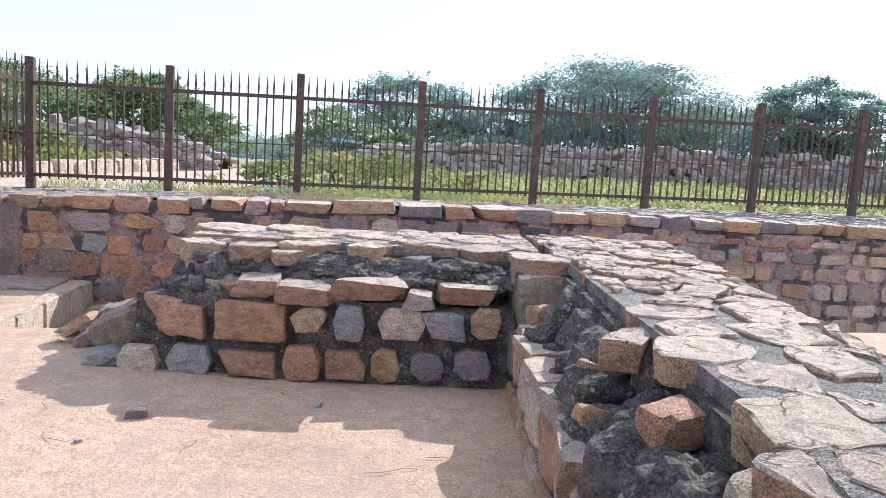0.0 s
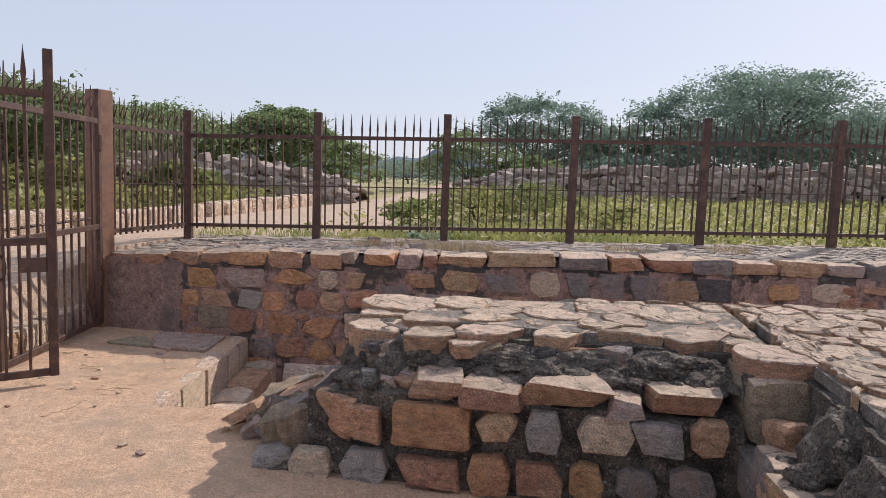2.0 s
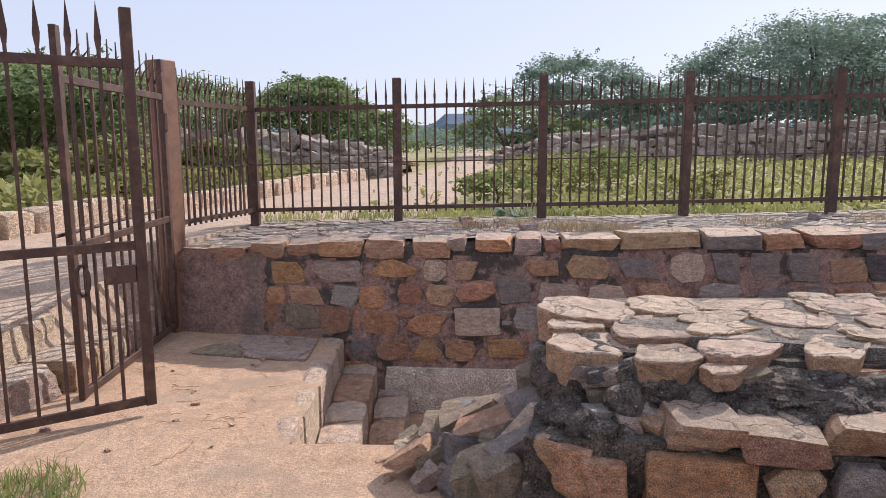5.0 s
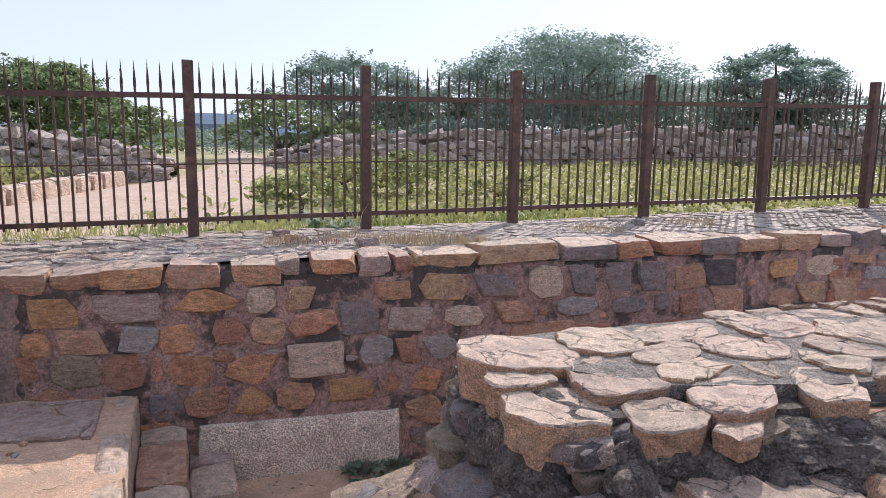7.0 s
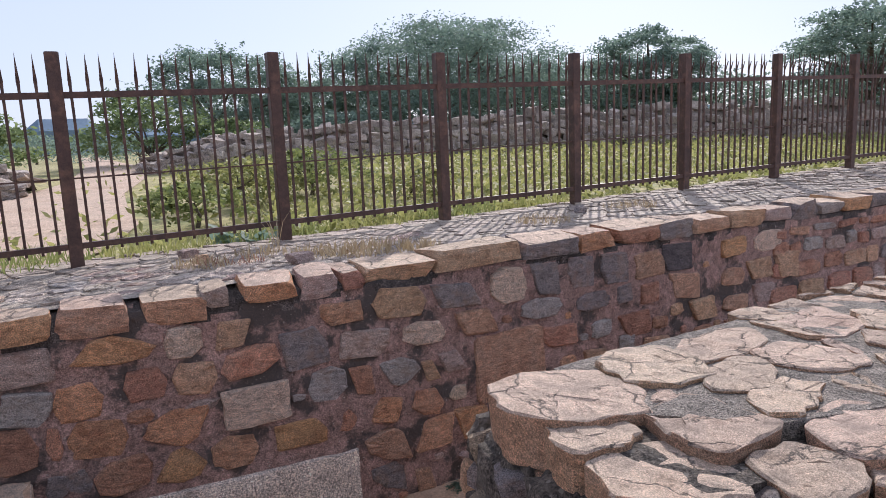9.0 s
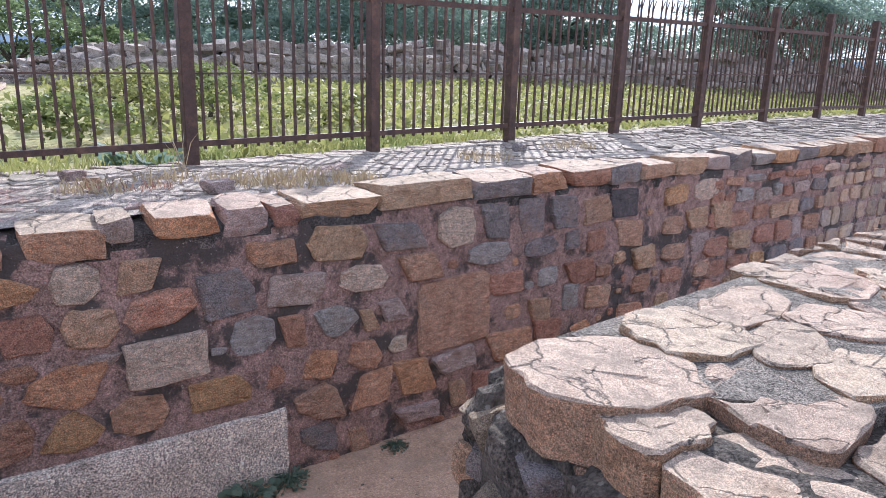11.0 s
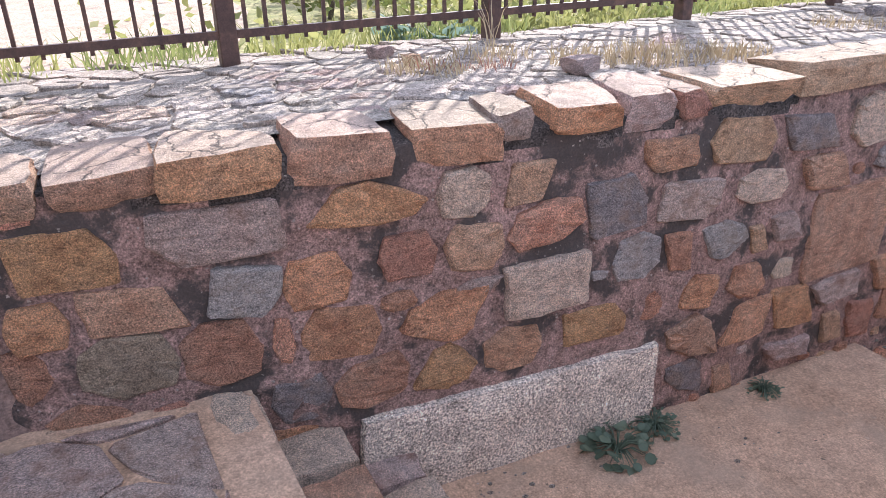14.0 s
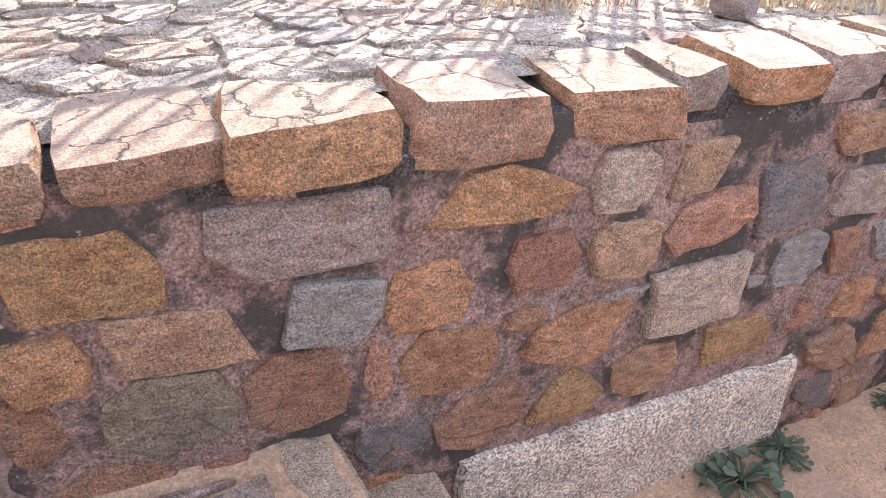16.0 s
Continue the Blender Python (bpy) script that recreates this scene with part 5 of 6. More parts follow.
# ---- plants ----
def leaf_material(name, a, b, through_=0.35):
    m = bpy.data.materials.new(name)
    m.use_nodes = True
    n, l = m.node_tree.nodes, m.node_tree.links
    bs = n["Principled BSDF"]
    bs.inputs["Roughness"].default_value = 0.6
    geo = n.new("ShaderNodeNewGeometry")
    ramp = n.new("ShaderNodeValToRGB")
    ramp.color_ramp.elements[0].color, ramp.color_ramp.elements[1].color = (*a, 1), (*b, 1)
    l.new(geo.outputs["Random Per Island"], ramp.inputs[0])
    l.new(ramp.outputs[0], bs.inputs["Base Color"])
    tr = n.new("ShaderNodeBsdfTranslucent")
    l.new(ramp.outputs[0], tr.inputs[0])
    mix = n.new("ShaderNodeMixShader")
    mix.inputs[0].default_value = through_
    l.new(bs.outputs[0], mix.inputs[1])
    l.new(tr.outputs[0], mix.inputs[2])
    l.new(mix.outputs[0], n["Material Output"].inputs[0])
    return m


LEAF = leaf_material("acacia_leaf", (0.14, 0.20, 0.085), (0.27, 0.33, 0.15), 0.55)
# leaf green made paler and bluer: distance haze put into the colour
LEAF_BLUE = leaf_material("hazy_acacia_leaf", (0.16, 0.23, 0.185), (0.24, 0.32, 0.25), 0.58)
WEED = leaf_material("yellow_green_weed", (0.22, 0.24, 0.08), (0.42, 0.41, 0.16), 0.5)
HERB = leaf_material("green_herb", (0.15, 0.19, 0.06), (0.34, 0.37, 0.14), 0.45)
STRAW = leaf_material("dry_straw", (0.36, 0.26, 0.14), (0.56, 0.44, 0.27), 0.2)
BARK = material("grey_bark", [(0.09, 0.07, 0.05), (0.15, 0.12, 0.09)], 12, 0.95, 0.8, 60)


def leaf_mesh(name, centres, size, gen, mat, parent=None, flat=0.0, long=1.0):
    """Small rhombic leaves at the centres, each turned its own way."""
    n = len(centres)
    centres = np.asarray(centres, float)
    a = gen.normal(size=(n, 3))
    a[:, 2] *= 1 - flat
    a /= np.linalg.norm(a, axis=1, keepdims=True)
    b = np.cross(a, gen.normal(size=(n, 3)))
    b /= np.linalg.norm(b, axis=1, keepdims=True)
    s = size * gen.uniform(0.6, 1.4, size=(n, 1))
    quad = np.stack([centres - a * s * long, centres + b * s * 0.5, centres + a * s * long, centres - b * s * 0.5], axis=1)
    me = bpy.data.meshes.new(name)
    me.from_pydata(quad.reshape(-1, 3).tolist(), [], np.arange(4 * n).reshape(n, 4).tolist())
    me.materials.append(mat)
    ob = new(name, me)
    ob.parent = parent
    return ob


def tree(at, half, top, foot, seed, label, mat=LEAF, leaves=7000, size=0.07, low=0.3, name="tree", sprigs=30, deep=None):
    """A spreading thorn tree: trunk and limbs under a ragged umbrella of feathery leaf clumps. top and foot: heights above the base."""
    gen = np.random.default_rng(seed)
    deep = deep or half * 0.8
    t = thing(name, label, "tree" if name == "tree" else "bush", at=at)
    trunk = bmesh.new()
    fork = max(0.25, low * top)
    tube(trunk, [(0, 0, -0.1), (0.05, 0, fork * 0.5), (0.0, 0.05, fork)], [0.05 * top, 0.04 * top, 0.03 * top])
    clumps = []
    k = int(30 + half * 24)
    for i in range(k):
        ang, rad = gen.uniform(0, 2 * math.pi), math.sqrt(gen.uniform(0, 1))
        x, y = half * rad * math.cos(ang), deep * rad * math.sin(ang)
        crown = foot + (top - foot) * (1 - 0.42 * rad ** 2.6) * (1 - 0.72 * gen.uniform() ** 2.0) * 0.93
        clumps.append((x, y, crown))
        if i % 9 == 0:
            limbs = bmesh.new()
            tube(limbs, [(0, 0.05, fork * gen.uniform(0.7, 1)), (x * 0.45, y * 0.45, fork + (crown - fork) * 0.6), (x, y, crown)], [0.018 * top, 0.011 * top, 0.004 * top], 5)
            part("limb", limbs, BARK, t)
    pts = []
    per = leaves // k
    for x, y, z in clumps:
        spread = half * gen.uniform(0.08, 0.18)
        g = np.clip(gen.normal(size=(per, 3)), -1.9, 1.9) * np.array([spread, spread, spread * 0.26])
        g[:, 2] -= 0.25 * np.hypot(g[:, 0], g[:, 1])
        pts.append(g + np.array([x, y, z]))
    for i in range(sprigs):                       # thin shoots standing out of the crown
        x, y, z = clumps[gen.integers(k)]
        dx, dy, dz = gen.normal() * 0.9, gen.normal() * 0.4, gen.uniform(0.1, 0.8)
        s = np.linspace(0, 1, 26)[:, None] * half * gen.uniform(0.08, 0.22)
        line = np.array([x, y, z]) + s * np.array([dx, dy, dz]) + gen.normal(size=(26, 3)) * 0.035 * half * 0.4
        pts.append(line)
    cloud = np.concatenate(pts)
    cloud[:, 2] = np.maximum(cloud[:, 2], foot * 0.5)
    part("trunk", trunk, BARK, t)
    leaf_mesh("crown", cloud, size, gen, mat, t, 0.55, 1.0)
    return t


def ground_at(x, y):
    return field_z(x, y)


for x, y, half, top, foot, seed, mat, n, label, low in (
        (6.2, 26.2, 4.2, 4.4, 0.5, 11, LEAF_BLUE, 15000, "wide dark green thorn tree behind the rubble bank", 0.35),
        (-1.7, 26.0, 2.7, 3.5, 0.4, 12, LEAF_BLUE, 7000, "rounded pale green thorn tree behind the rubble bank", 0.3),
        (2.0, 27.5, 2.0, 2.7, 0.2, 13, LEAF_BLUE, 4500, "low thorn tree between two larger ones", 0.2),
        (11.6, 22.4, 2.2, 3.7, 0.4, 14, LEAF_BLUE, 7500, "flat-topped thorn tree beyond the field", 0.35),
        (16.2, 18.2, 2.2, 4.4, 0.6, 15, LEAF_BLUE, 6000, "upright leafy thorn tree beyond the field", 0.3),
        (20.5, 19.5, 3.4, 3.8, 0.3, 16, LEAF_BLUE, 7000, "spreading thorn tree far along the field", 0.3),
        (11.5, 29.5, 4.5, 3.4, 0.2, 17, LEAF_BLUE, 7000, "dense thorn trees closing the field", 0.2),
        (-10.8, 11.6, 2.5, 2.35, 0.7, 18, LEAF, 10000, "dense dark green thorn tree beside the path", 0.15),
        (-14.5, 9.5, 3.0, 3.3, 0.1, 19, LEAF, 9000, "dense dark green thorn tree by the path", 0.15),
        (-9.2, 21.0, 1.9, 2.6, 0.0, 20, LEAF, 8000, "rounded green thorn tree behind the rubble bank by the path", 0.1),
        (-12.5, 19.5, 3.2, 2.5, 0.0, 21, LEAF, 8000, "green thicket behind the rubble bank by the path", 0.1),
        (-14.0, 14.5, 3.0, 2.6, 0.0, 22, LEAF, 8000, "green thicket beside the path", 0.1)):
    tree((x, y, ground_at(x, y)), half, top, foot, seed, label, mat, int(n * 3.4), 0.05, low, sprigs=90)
for x, y, half, top, seed, mat, n, label in (
        (-3.6, 23.0, 1.6, 2.0, 31, LEAF, 4000, "dark green bush at the end of the rubble bank"),
        (-6.9, 19.6, 1.3, 1.5, 32, LEAF, 3500, "green bush behind the rubble bank"),
        (-7.9, 13.0, 0.9, 0.9, 33, HERB, 2500, "bright green bush beside the stone edging"),
        (-8.6, 10.2, 1.2, 1.0, 34, WEED, 3500, "weedy green bush beside the path"),
        (-9.3, 7.6, 1.1, 0.9, 35, WEED, 3000, "yellowish bush beside the path"),
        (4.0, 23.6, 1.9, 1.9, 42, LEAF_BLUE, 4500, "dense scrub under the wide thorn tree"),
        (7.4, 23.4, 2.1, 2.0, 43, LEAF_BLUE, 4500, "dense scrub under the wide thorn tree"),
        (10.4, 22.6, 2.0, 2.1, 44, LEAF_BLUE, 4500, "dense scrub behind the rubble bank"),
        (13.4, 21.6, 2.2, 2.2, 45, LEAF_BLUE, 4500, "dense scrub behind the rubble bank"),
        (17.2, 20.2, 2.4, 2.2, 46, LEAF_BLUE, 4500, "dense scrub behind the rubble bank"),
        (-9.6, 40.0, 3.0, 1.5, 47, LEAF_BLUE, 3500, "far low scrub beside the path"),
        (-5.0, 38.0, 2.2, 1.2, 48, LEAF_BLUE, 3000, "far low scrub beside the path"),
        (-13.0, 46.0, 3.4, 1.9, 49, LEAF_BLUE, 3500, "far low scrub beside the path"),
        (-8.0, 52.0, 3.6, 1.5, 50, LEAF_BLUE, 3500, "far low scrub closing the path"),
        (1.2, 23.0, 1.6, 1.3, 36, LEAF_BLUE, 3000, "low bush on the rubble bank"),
        (-1.6, 22.6, 1.3, 1.2, 37, LEAF, 3000, "low bush on the rubble bank"),
        (-2.0, 12.0, 0.8, 0.65, 38, WEED, 1700, "leafy green weeds behind the fence"),
        (-1.0, 12.8, 0.9, 0.7, 39, HERB, 2600, "leafy green weeds behind the fence"),
        (-2.55, 10.4, 0.55, 0.5, 40, HERB, 1500, "leafy green weeds behind the fence"),
        (0.1, 11.6, 0.7, 0.42, 41, WEED, 1000, "leafy green weeds behind the fence")):
    tree((x, y, ground_at(x, y)), half, top, 0.05, seed, label, mat, n, 0.06 if y > 14 or x < -6 else 0.035, 0.1, "bush", 8)

# field weeds, one mass
gen = np.random.default_rng(50)
pts = []
for _ in range(30000):
    y = 9.0 + 14.0 * gen.uniform() ** 1.6
    x = gen.uniform(-4.5, 18)
    if y < fence_y(x) + 0.35:
        continue
    if x < -2.6 - 0.14 * (y - 9) + 0.8:           # the path stays bare
        if gen.uniform() < 0.93:
            continue
    h = max(0.03, 0.16 + 0.14 * noise.noise((x * 0.5, y * 0.5, 7)) + 0.1 * noise.noise((x * 2.0, y * 2.0, 1)))
    pts.append((x, y, field_z(x, y) + gen.uniform(0, 1) * h))
weeds = leaf_mesh("field_weeds", pts, 0.05, gen, WEED, None, 0.2, 1.2)
tagged(weeds, "yellow-green knee-high weeds covering the field", "weeds", kind="stuff")
pts = []
for _ in range(5000):
    x = gen.uniform(-9, -7.2)
    y = gen.uniform(3, 15)
    pts.append((x - 0.1 * (7.6 - y), y, 0.9 + gen.uniform(0, 0.45)))
verge = leaf_mesh("verge_weeds", pts, 0.06, gen, WEED, None, 0.2, 1.2)
tagged(verge, "dry yellow-green weeds along the path's stone edging", "weeds", kind="stuff")


def tuft(at, n, spread, height, seed, mat, label, category="grass", size=0.012, long=4.0, name="grass_tuft"):
    """Thin blades that fan out from one foot."""
    gen = np.random.default_rng(seed)
    verts, faces = [], []
    for i in range(n):
        a, r = gen.uniform(0, 2 * math.pi), spread * math.sqrt(gen.uniform())
        bx, by = r * math.cos(a), r * math.sin(a)
        h = height * gen.uniform(0.4, 1.1)
        lx, ly = gen.normal(0, 0.45) * h, gen.normal(0, 0.45) * h
        w = size * gen.uniform(0.5, 1.0)
        k = len(verts)
        verts += [(bx - w / 2, by, 0), (bx + w / 2, by, 0), (bx + lx * 0.4 + w / 2, by + ly * 0.4, h * 0.65), (bx + lx * 0.4 - w / 2, by + ly * 0.4, h * 0.65), (bx + lx, by + ly, h)]
        faces += [(k, k + 1, k + 2, k + 3), (k + 3, k + 2, k + 4)]
    me = bpy.data.meshes.new(name)
    me.from_pydata(verts, [], faces)
    me.materials.append(mat)
    ob = new(name, me)
    ob.location = at
    return tagged(ob, label, category, kind="stuff")


for i, (x, y, n, s, h) in enumerate(((-1.4, 7.46, 260, 0.28, 0.10), (-1.75, 7.55, 160, 0.2, 0.09), (-1.1, 7.35, 120, 0.15, 0.08), (-2.5, 7.7, 120, 0.2, 0.07), (-2.1, 7.9, 90, 0.2, 0.08), (0.2, 8.0, 120, 0.25, 0.07), (1.3, 8.4, 120, 0.25, 0.08), (-1.95, 8.3, 9, 0.04, 0.3))):
    tuft((x, y, terrace_z(x, y) + 0.004), n, s, h, 60 + i, STRAW, "dry straw-coloured grass in the paving joints", size=0.006)
RED_WEED = leaf_material("reddish_weed", (0.24, 0.10, 0.07), (0.42, 0.22, 0.15), 0.3)
for i, (x, y, n, s_) in enumerate(((-2.42, 7.72, 36, 0.14), (-2.2, 7.6, 24, 0.1))):
    tuft((x, y, terrace_z(x, y) + 0.004), n, s_, 0.06, 70 + i, RED_WEED, "low reddish dry weed in the paving joints", size=0.005)
for i, (x, y, n, s, h) in enumerate(((-3.9, 3.72, 420, 0.26, 0.09), (-4.15, 3.5, 420, 0.3, 0.11), (-3.65, 3.5, 240, 0.22, 0.07))):
    tuft((x, y, near_z(x, y) - 0.005), n, s, h, 80 + i, HERB, "green grass tuft on the trodden earth", size=0.008)
for i in range(7):
    x = -4.6 + i * 0.9
    tuft((x, fence_y(x) + 0.5, field_z(x, fence_y(x) + 0.5)), 220, 0.45, 0.22, 90 + i, HERB if i % 2 else WEED, "tall weeds along the foot of the fence", size=0.01)


def broad_plant(at, n, reach, leaf, seed, label, mat=HERB):
    """A low herb with oval leaves on short stalks."""
    gen = np.random.default_rng(seed)
    p = thing("herb", label, "plant", at=at)
    stalks, blades = bmesh.new(), bmesh.new()
    for i in range(n):
        a, r = gen.uniform(0, 2 * math.pi), reach * math.sqrt(gen.uniform(0.02, 1))
        tip = Vector((r * math.cos(a), r * math.sin(a), reach * gen.uniform(0.1, 0.55)))
        tube(stalks, [(0, 0, 0), tuple(tip * 0.5 + Vector((0, 0, 0.03))), tuple(tip)], [0.004, 0.003, 0.0015], 4)
        s = leaf * gen.uniform(0.6, 1.2)
        m = Matrix.Translation(tip) @ Euler((gen.uniform(-0.7, 0.7), gen.uniform(-0.7, 0.7), a)).to_matrix().to_4x4()
        ring = [blades.verts.new(m @ Vector((s * (0.5 + 0.5 * math.cos(b)), s * 0.46 * math.sin(b), -0.12 * s * math.cos(b) ** 2))) for b in np.linspace(0, 2 * math.pi, 9)[:-1]]
        blades.faces.new(ring)
    tagged(part("stalk", stalks, mat, p), kind="stuff")
    tagged(part("foliage", blades, mat, p), kind="stuff")
    return p


GREY_HERB = leaf_material("grey_green_herb", (0.09, 0.13, 0.085), (0.17, 0.21, 0.14), 0.3)
broad_plant((-1.95, 6.68, -0.56), 60, 0.14, 0.06, 101, "low herb with round grey-green leaves at the foot of the wall", GREY_HERB)
broad_plant((-1.72, 6.76, -0.56), 90, 0.11, 0.022, 102, "fine-leaved dark green herb at the foot of the wall", GREY_HERB)
broad_plant((-1.06, 6.84, -0.56), 60, 0.08, 0.02, 103, "fine-leaved dark green herb at the foot of the wall", GREY_HERB)
broad_plant((-2.10, 9.05, fence_z(-2.1) - 0.08), 26, 0.24, 0.17, 104, "broad-leaved grey-green plant behind the fence", LEAF_BLUE)

# ---- land beyond the fence ----
bm = bmesh.new()
last = None
for y, a, b in ((8.55, -6.95, -3.7), (9.5, -6.75, -3.3), (11, -6.4, -3.2), (13, -5.9, -3.4), (15, -5.3, -3.6), (18, -4.9, -3.5), (22, -5.1, -3.7), (30, -6.2, -4.9), (45, -8.4, -7.0), (70, -11.9, -10.5)):
    row = []
    for k in range(7):
        s = k / 6
        x = a + (b - a) * s + 0.15 * noise.noise((k * 1.7, y * 0.6, 4)) * (1 if k in (0, 6) else 0.2)
        row.append(bm.verts.new((x, y, field_z(x, y) + 0.02 + 0.02 * math.sin(math.pi * s))))
    if last:
        for k in range(6):
            bm.faces.new((last[k], last[k + 1], row[k + 1], row[k]))
    last = row
tagged(link("path", bm, PATH, smooth=True), "bare sandy path leading away between the rubble banks", "path", kind="structure")
bm = bmesh.new()
ax = [-7.7 + 0.2 * i for i in range(13)] + [-5.12, -4.96]
ay = [-4.0, -1.0, 2.0] + [3.2 + 0.25 * i for i in range(23)]
sheet = [[bm.verts.new((x, y, (path_z(x, y) + 0.012 * noise.noise((x * 2, y * 2, 6))) if x > -7.6 and -3.9 < y < 8.65 and x < -5.0 else 0.1)) for y in ay] for x in ax]
for i in range(len(ax) - 1):
    for j in range(len(ay) - 1):
        bm.faces.new((sheet[i][j], sheet[i + 1][j], sheet[i + 1][j + 1], sheet[i][j + 1]))
box(bm, -5.16, 6.62, 0.1, -4.9, 8.7, 0.875)
tagged(link("path_apron", bm, PATH), "sandy path outside the gate", "path", kind="structure")

EDGING = STONE["y"]
rng = random.Random(21)
edging = thing("path_edging", "low pale stone edging along the sandy path", "kerb", kind="structure")
s = 0.0
A, B = Vector((-7.95, 2.1)), Vector((-5.65, 14.6))
while s < 1:
    ln = rng.uniform(0.3, 0.5)
    p = A + (B - A) * s
    ob = part("stone", block(0.3, ln - 0.02, 0.55, rng, 0.08, 0.03), EDGING, edging)
    ob.matrix_basis = pose(p.x, p.y, (field_z(p.x, p.y) if p.y > 8.7 else path_z(p.x, p.y)) - 0.3, 0, 0, -10)
    s += ln / (B - A).length

RUBBLE = material("pale_rubble", [(0.25, 0.205, 0.172), (0.39, 0.325, 0.275), (0.32, 0.26, 0.215)], 2.5, 0.92, 0.8, 40, per_object=0.25, stain=((0.14, 0.12, 0.10), 4, 0.5))
RUBBLE_FAR = material("rubble_mass", [(0.25, 0.205, 0.172), (0.39, 0.325, 0.275), (0.32, 0.26, 0.215)], 2.5, 0.92, 0.8, 40, per_island=0.25, stain=((0.14, 0.12, 0.10), 4, 0.5))
EARTH = material("bank_earth", [(0.13, 0.11, 0.09), (0.2, 0.16, 0.12), (0.16, 0.15, 0.08)], 1.5, 0.97, 0.8, 20)
rocks = []
rng = random.Random(22)
for k in range(8):
    ob = link("rock", block(1, 0.85, 0.75, rng, 0.28, 0.08), RUBBLE)
    rocks.append(ob.data)
    bpy.data.objects.remove(ob)


def bank(label, line, heights, width, size, seed, near):
    """A bank of dry-stacked rubble along a line; near: where single stones can be told apart."""
    rng = random.Random(seed)
    t = thing("rubble_bank", label, "rubble wall")
    bm = bmesh.new()
    last = None
    spots = []
    n = 60
    for i in range(n + 1):
        s = i / n * (len(line) - 1)
        k = min(int(s), len(line) - 2)
        f = s - k
        x, y = line[k][0] + (line[k + 1][0] - line[k][0]) * f, line[k][1] + (line[k + 1][1] - line[k][1]) * f
        h = heights[k] + (heights[k + 1] - heights[k]) * f
        h *= 1 + 0.15 * noise.noise((i * 0.35, seed, 0))
        z = field_z(x, y)
        row = [bm.verts.new((x, y + dy * width, z - 0.1 + dz * h)) for dy, dz in ((-0.5, 0), (-0.36, 0.62), (-0.15, 0.92), (0.2, 0.95), (0.5, 0.0))]
        if last:
            for q in range(4):
                bm.faces.new((last[q], row[q], row[q + 1], last[q + 1]))
        last = row
        spots.append((x, y, z, h))
    part("earth_core", bm, EARTH, t, "dark earth fill")
    fv = bmesh.new()
    count = 0
    length = sum(math.hypot(line[i + 1][0] - line[i][0], line[i + 1][1] - line[i][1]) for i in range(len(line) - 1))
    rows = 6
    for r in range(rows):
        q = 0.0
        while q < 1:
            x, y, z, h = spots[min(n, int(q * n))]
            nx, ny, nz_, nh = spots[min(n, int(q * n) + 1)]
            f = q * n - int(q * n)
            x, y, z, h = x + (nx - x) * f, y + (ny - y) * f, z + (nz_ - z) * f, h + (nh - h) * f
            lv = (r + 0.2) / rows
            dy = -0.52 + 0.16 * lv if r < rows - 2 else rng.uniform(-0.35, 0.25)
            w = size * rng.uniform(0.45, 1.35)
            hh = h / rows * rng.uniform(0.9, 1.5)
            m = pose(x, y + dy * width, z - 0.1 + lv * h * 1.02, rng.uniform(-18, 18), rng.uniform(-18, 18), rng.uniform(-40, 40) + (90 if rng.random() < 0.2 else 0)) @ Matrix.Diagonal((w, size * rng.uniform(0.8, 1.2), hh / 0.75, 1))
            me = rng.choice(rocks)
            if near[0] < x < near[1] and r > 1 and count < 260:
                ob = new("stone", me)
                ob.parent = t
                ob.matrix_basis = m
                count += 1
            else:
                at = [fv.verts.new(m @ v.co) for v in me.vertices]
                for p in me.polygons:
                    fv.faces.new([at[i] for i in p.vertices])
            q += w * 0.95 / length
    tagged(part("rubble", fv, RUBBLE_FAR, t), "pale stacked rubble stones", kind="stuff")
    return t


bank("long bank of stacked pale rubble stones behind the field", [(-3.6, 20.3), (-2.0, 19.6), (2.0, 20.2), (6.0, 20.4), (11.0, 19.6), (16.0, 17.5), (24, 16)], [0.35, 0.8, 0.92, 1.0, 1.1, 1.1, 1.0], 1.6, 0.3, 23, (-4, 4))
bank("bank of loose rubble stones beside the sandy path", [(-5.2, 16.2), (-6.3, 15.9), (-8.0, 15.7), (-11.0, 15.0), (-15.0, 13.0)], [0.4, 0.75, 0.95, 1.05, 1.0], 1.7, 0.32, 24, (-9, -5))

# distant hills and tree line, blue haze painted into their base colour
bm = bmesh.new()
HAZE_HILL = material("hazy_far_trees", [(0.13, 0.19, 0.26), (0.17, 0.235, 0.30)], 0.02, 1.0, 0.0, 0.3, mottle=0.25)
last = None
for i in range(161):
    a = radians(-62 + 124 * i / 160)
    r = 260.0
    h = 9 + 3.0 * noise.noise((i * 0.16, 1, 0)) + 1.6 * noise.noise((i * 0.7, 2, 0))
    x, y = r * math.sin(a), r * math.cos(a)
    b = math.degrees(a) + 8.0
    if -3.5 < b < 0.9:
        h = 13.2 + 0.4 * noise.noise((i * 0.9, 2, 0))
    row = [bm.verts.new((x, y, -1)), bm.verts.new((x, y, h * 0.7)), bm.verts.new((x * 1.03, y * 1.03, h)), bm.verts.new((x * 1.3, y * 1.3, h * 0.6))]
    if last:
        for q in range(3):
            bm.faces.new((last[q], row[q], row[q + 1], last[q + 1]))
    last = row
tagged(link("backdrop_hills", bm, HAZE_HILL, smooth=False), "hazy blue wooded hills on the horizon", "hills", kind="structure")

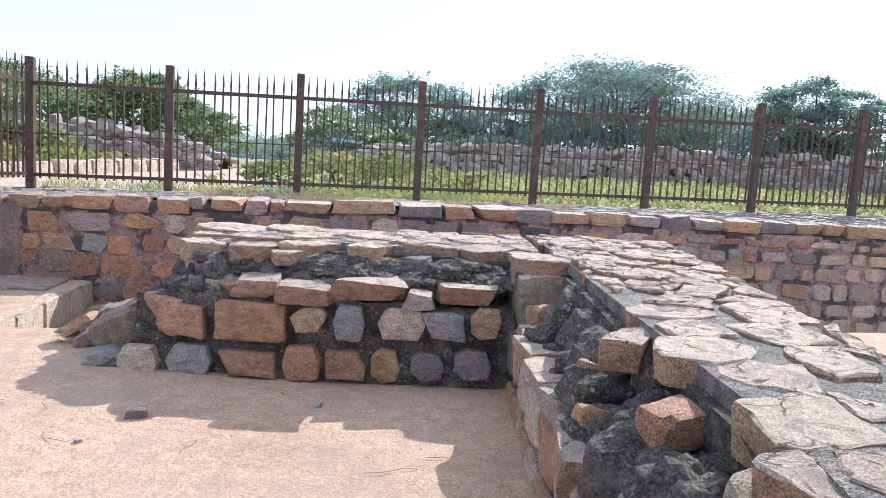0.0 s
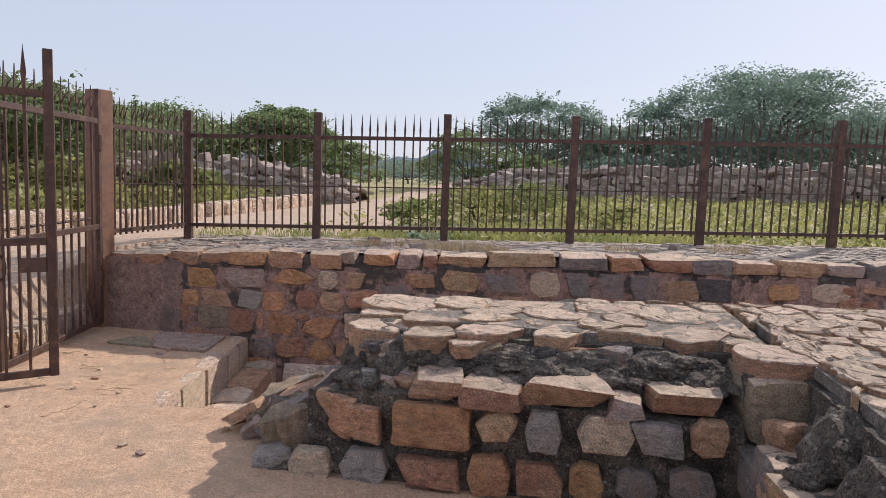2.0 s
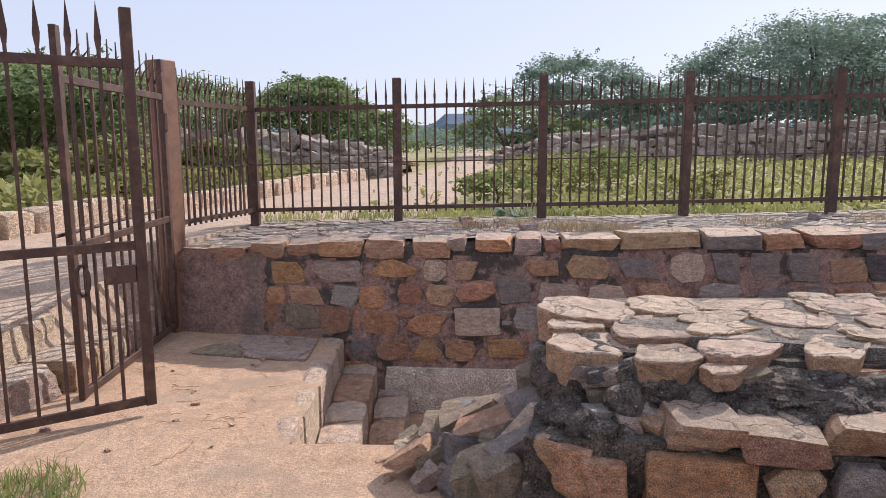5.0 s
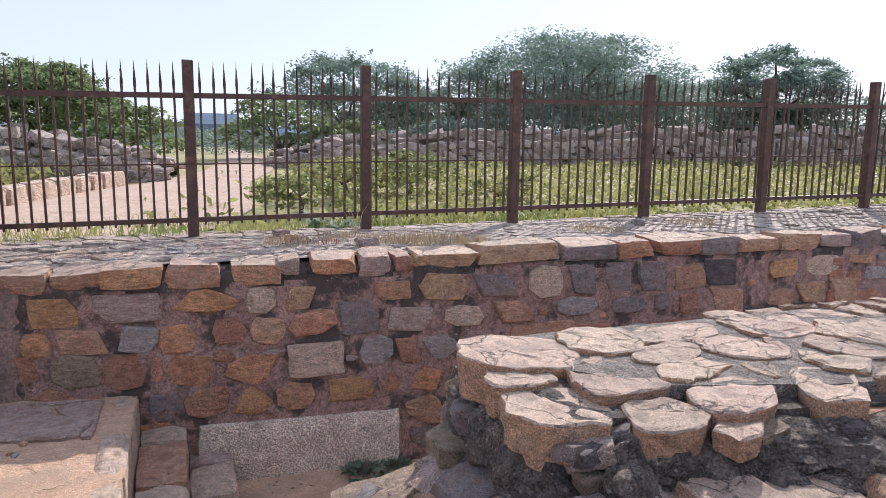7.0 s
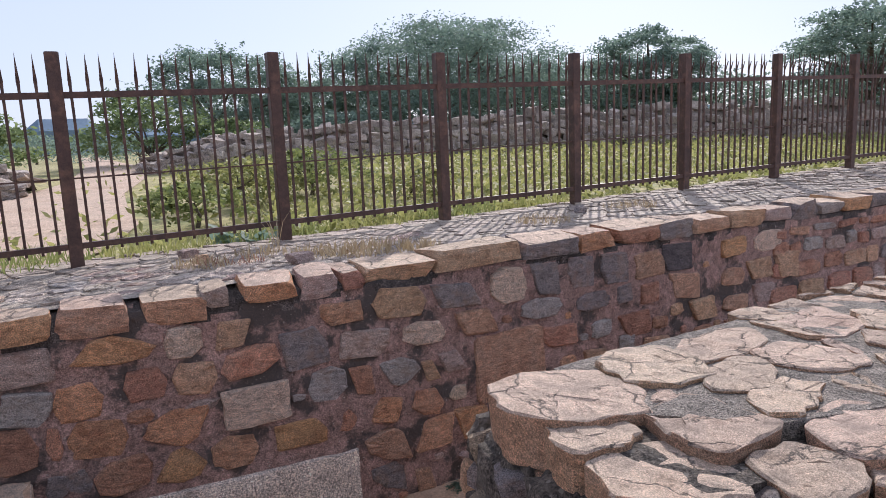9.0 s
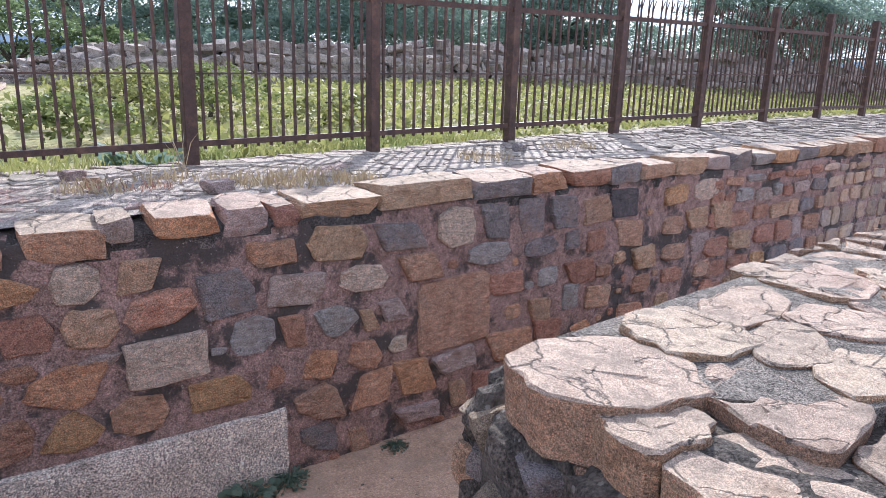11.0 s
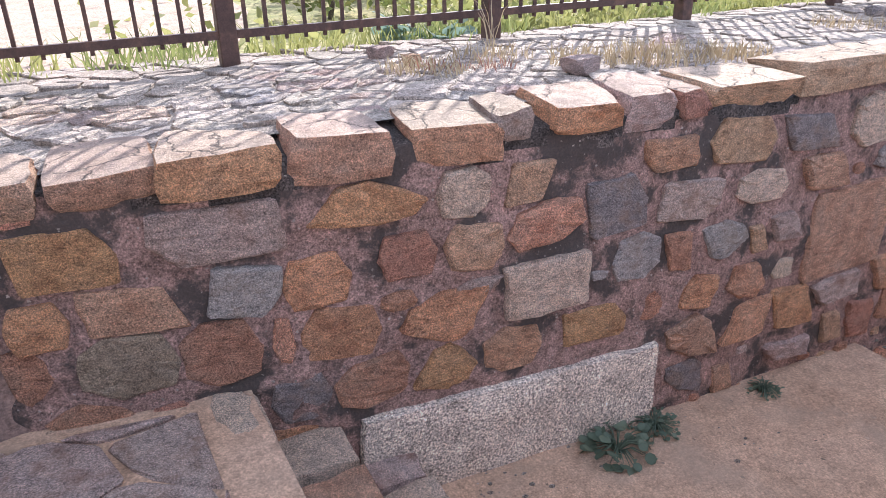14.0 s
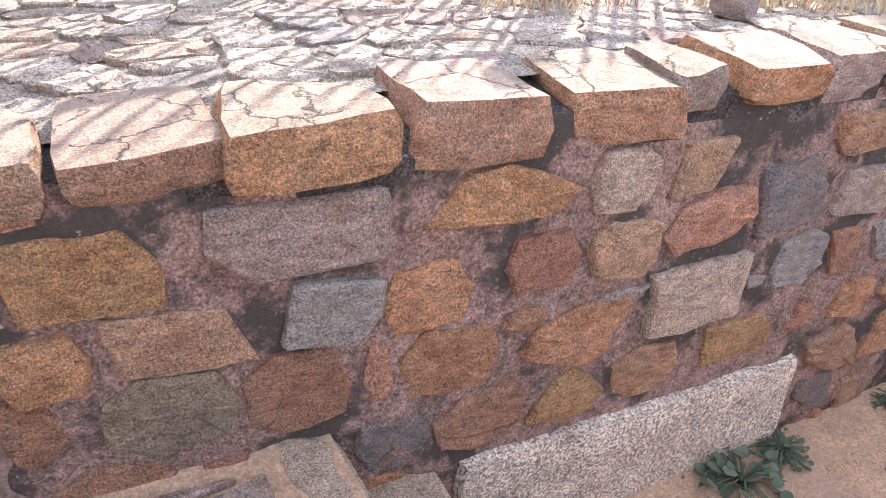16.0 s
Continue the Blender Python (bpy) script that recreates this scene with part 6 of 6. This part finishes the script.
# ---- litter on the earth ----
rng = random.Random(30)
for i in range(46):
    x, y = rng.uniform(-4.3, 0.2), rng.uniform(1.4, 4.4)
    if i > 30:
        x, y = rng.uniform(-4.5, -3.3), rng.uniform(4.2, 6.2)
    s = rng.uniform(0.012, 0.035)
    ob = link("pebble", block(s * 1.4, s, s * 0.7, rng, 0.25, 0.01), STONE[rng.choice("bprgy")])
    ob.matrix_basis = pose(x, y, near_z(x, y) - s * 0.15, 0, 0, rng.uniform(0, 180))
    tagged(ob, "small loose stone on the trodden earth", "stone", "loose stones on the earth")
ob = link("fallen_rock", block(0.1, 0.07, 0.05, rng, 0.25, 0.02), STONE["d"])
ob.matrix_basis = pose(-1.36, 3.06, near_z(-1.36, 3.06) - 0.008, 0, 0, 20)
tagged(ob, "fist-sized dark stone lying on the earth", "stone")
for x, y, s, kind in ((-1.9, 7.35, 0.12, "p"), (0.75, 8.35, 0.1, "d"), (-2.6, 8.2, 0.1, "p"), (-2.5, 7.95, 0.07, "b")):
    ob = link("loose_stone", block(s * 1.2, s, s * 0.6, rng, 0.2, 0.02), STONE[kind])
    ob.matrix_basis = pose(x, y, terrace_z(x, y) + 0.004, 0, 0, rng.uniform(0, 90))
    tagged(ob, "loose brown stone on the terrace paving", "stone")
for i in range(60):
    x, y = (rng.uniform(-4.5, -3.3), rng.uniform(4.0, 6.0)) if i < 40 else (rng.uniform(-2.2, 0.1), rng.uniform(2.0, 3.3))
    ln = rng.uniform(0.05, 0.22)
    bm = bmesh.new()
    pts = [(ln * (k / 4 - 0.5), 0.02 * math.sin(k * 1.3 + i), 0.004 + 0.004 * (k % 2)) for k in range(5)]
    tube(bm, pts, [0.0016] * 5, 4)
    ob = link("twig", bm, STRAW)
    ob.matrix_basis = pose(x, y, near_z(x, y) + 0.002, 0, 0, rng.uniform(0, 180))
    tagged(ob, "thin dry straw stalk on the earth", "twig", "straw on the earth")

# crumbs of mortar and dead leaves along the foot of the wall
gen = np.random.default_rng(61)
crumbs = bmesh.new()
for i in range(420):
    x = gen.uniform(-2.6, 0.4)
    y = wall_y(x) - 0.03 - 0.5 * gen.uniform() ** 2.2
    r = 0.003 + 0.009 * gen.uniform() ** 3
    lump(crumbs, (x, y, -0.556), (r * 1.3, r, r * 0.7), i * 1.3, 1)
tagged(link("crumbs", crumbs, DARK_GRAVEL), "grey crumbs of mortar strewn along the wall's foot", "gravel", kind="stuff")
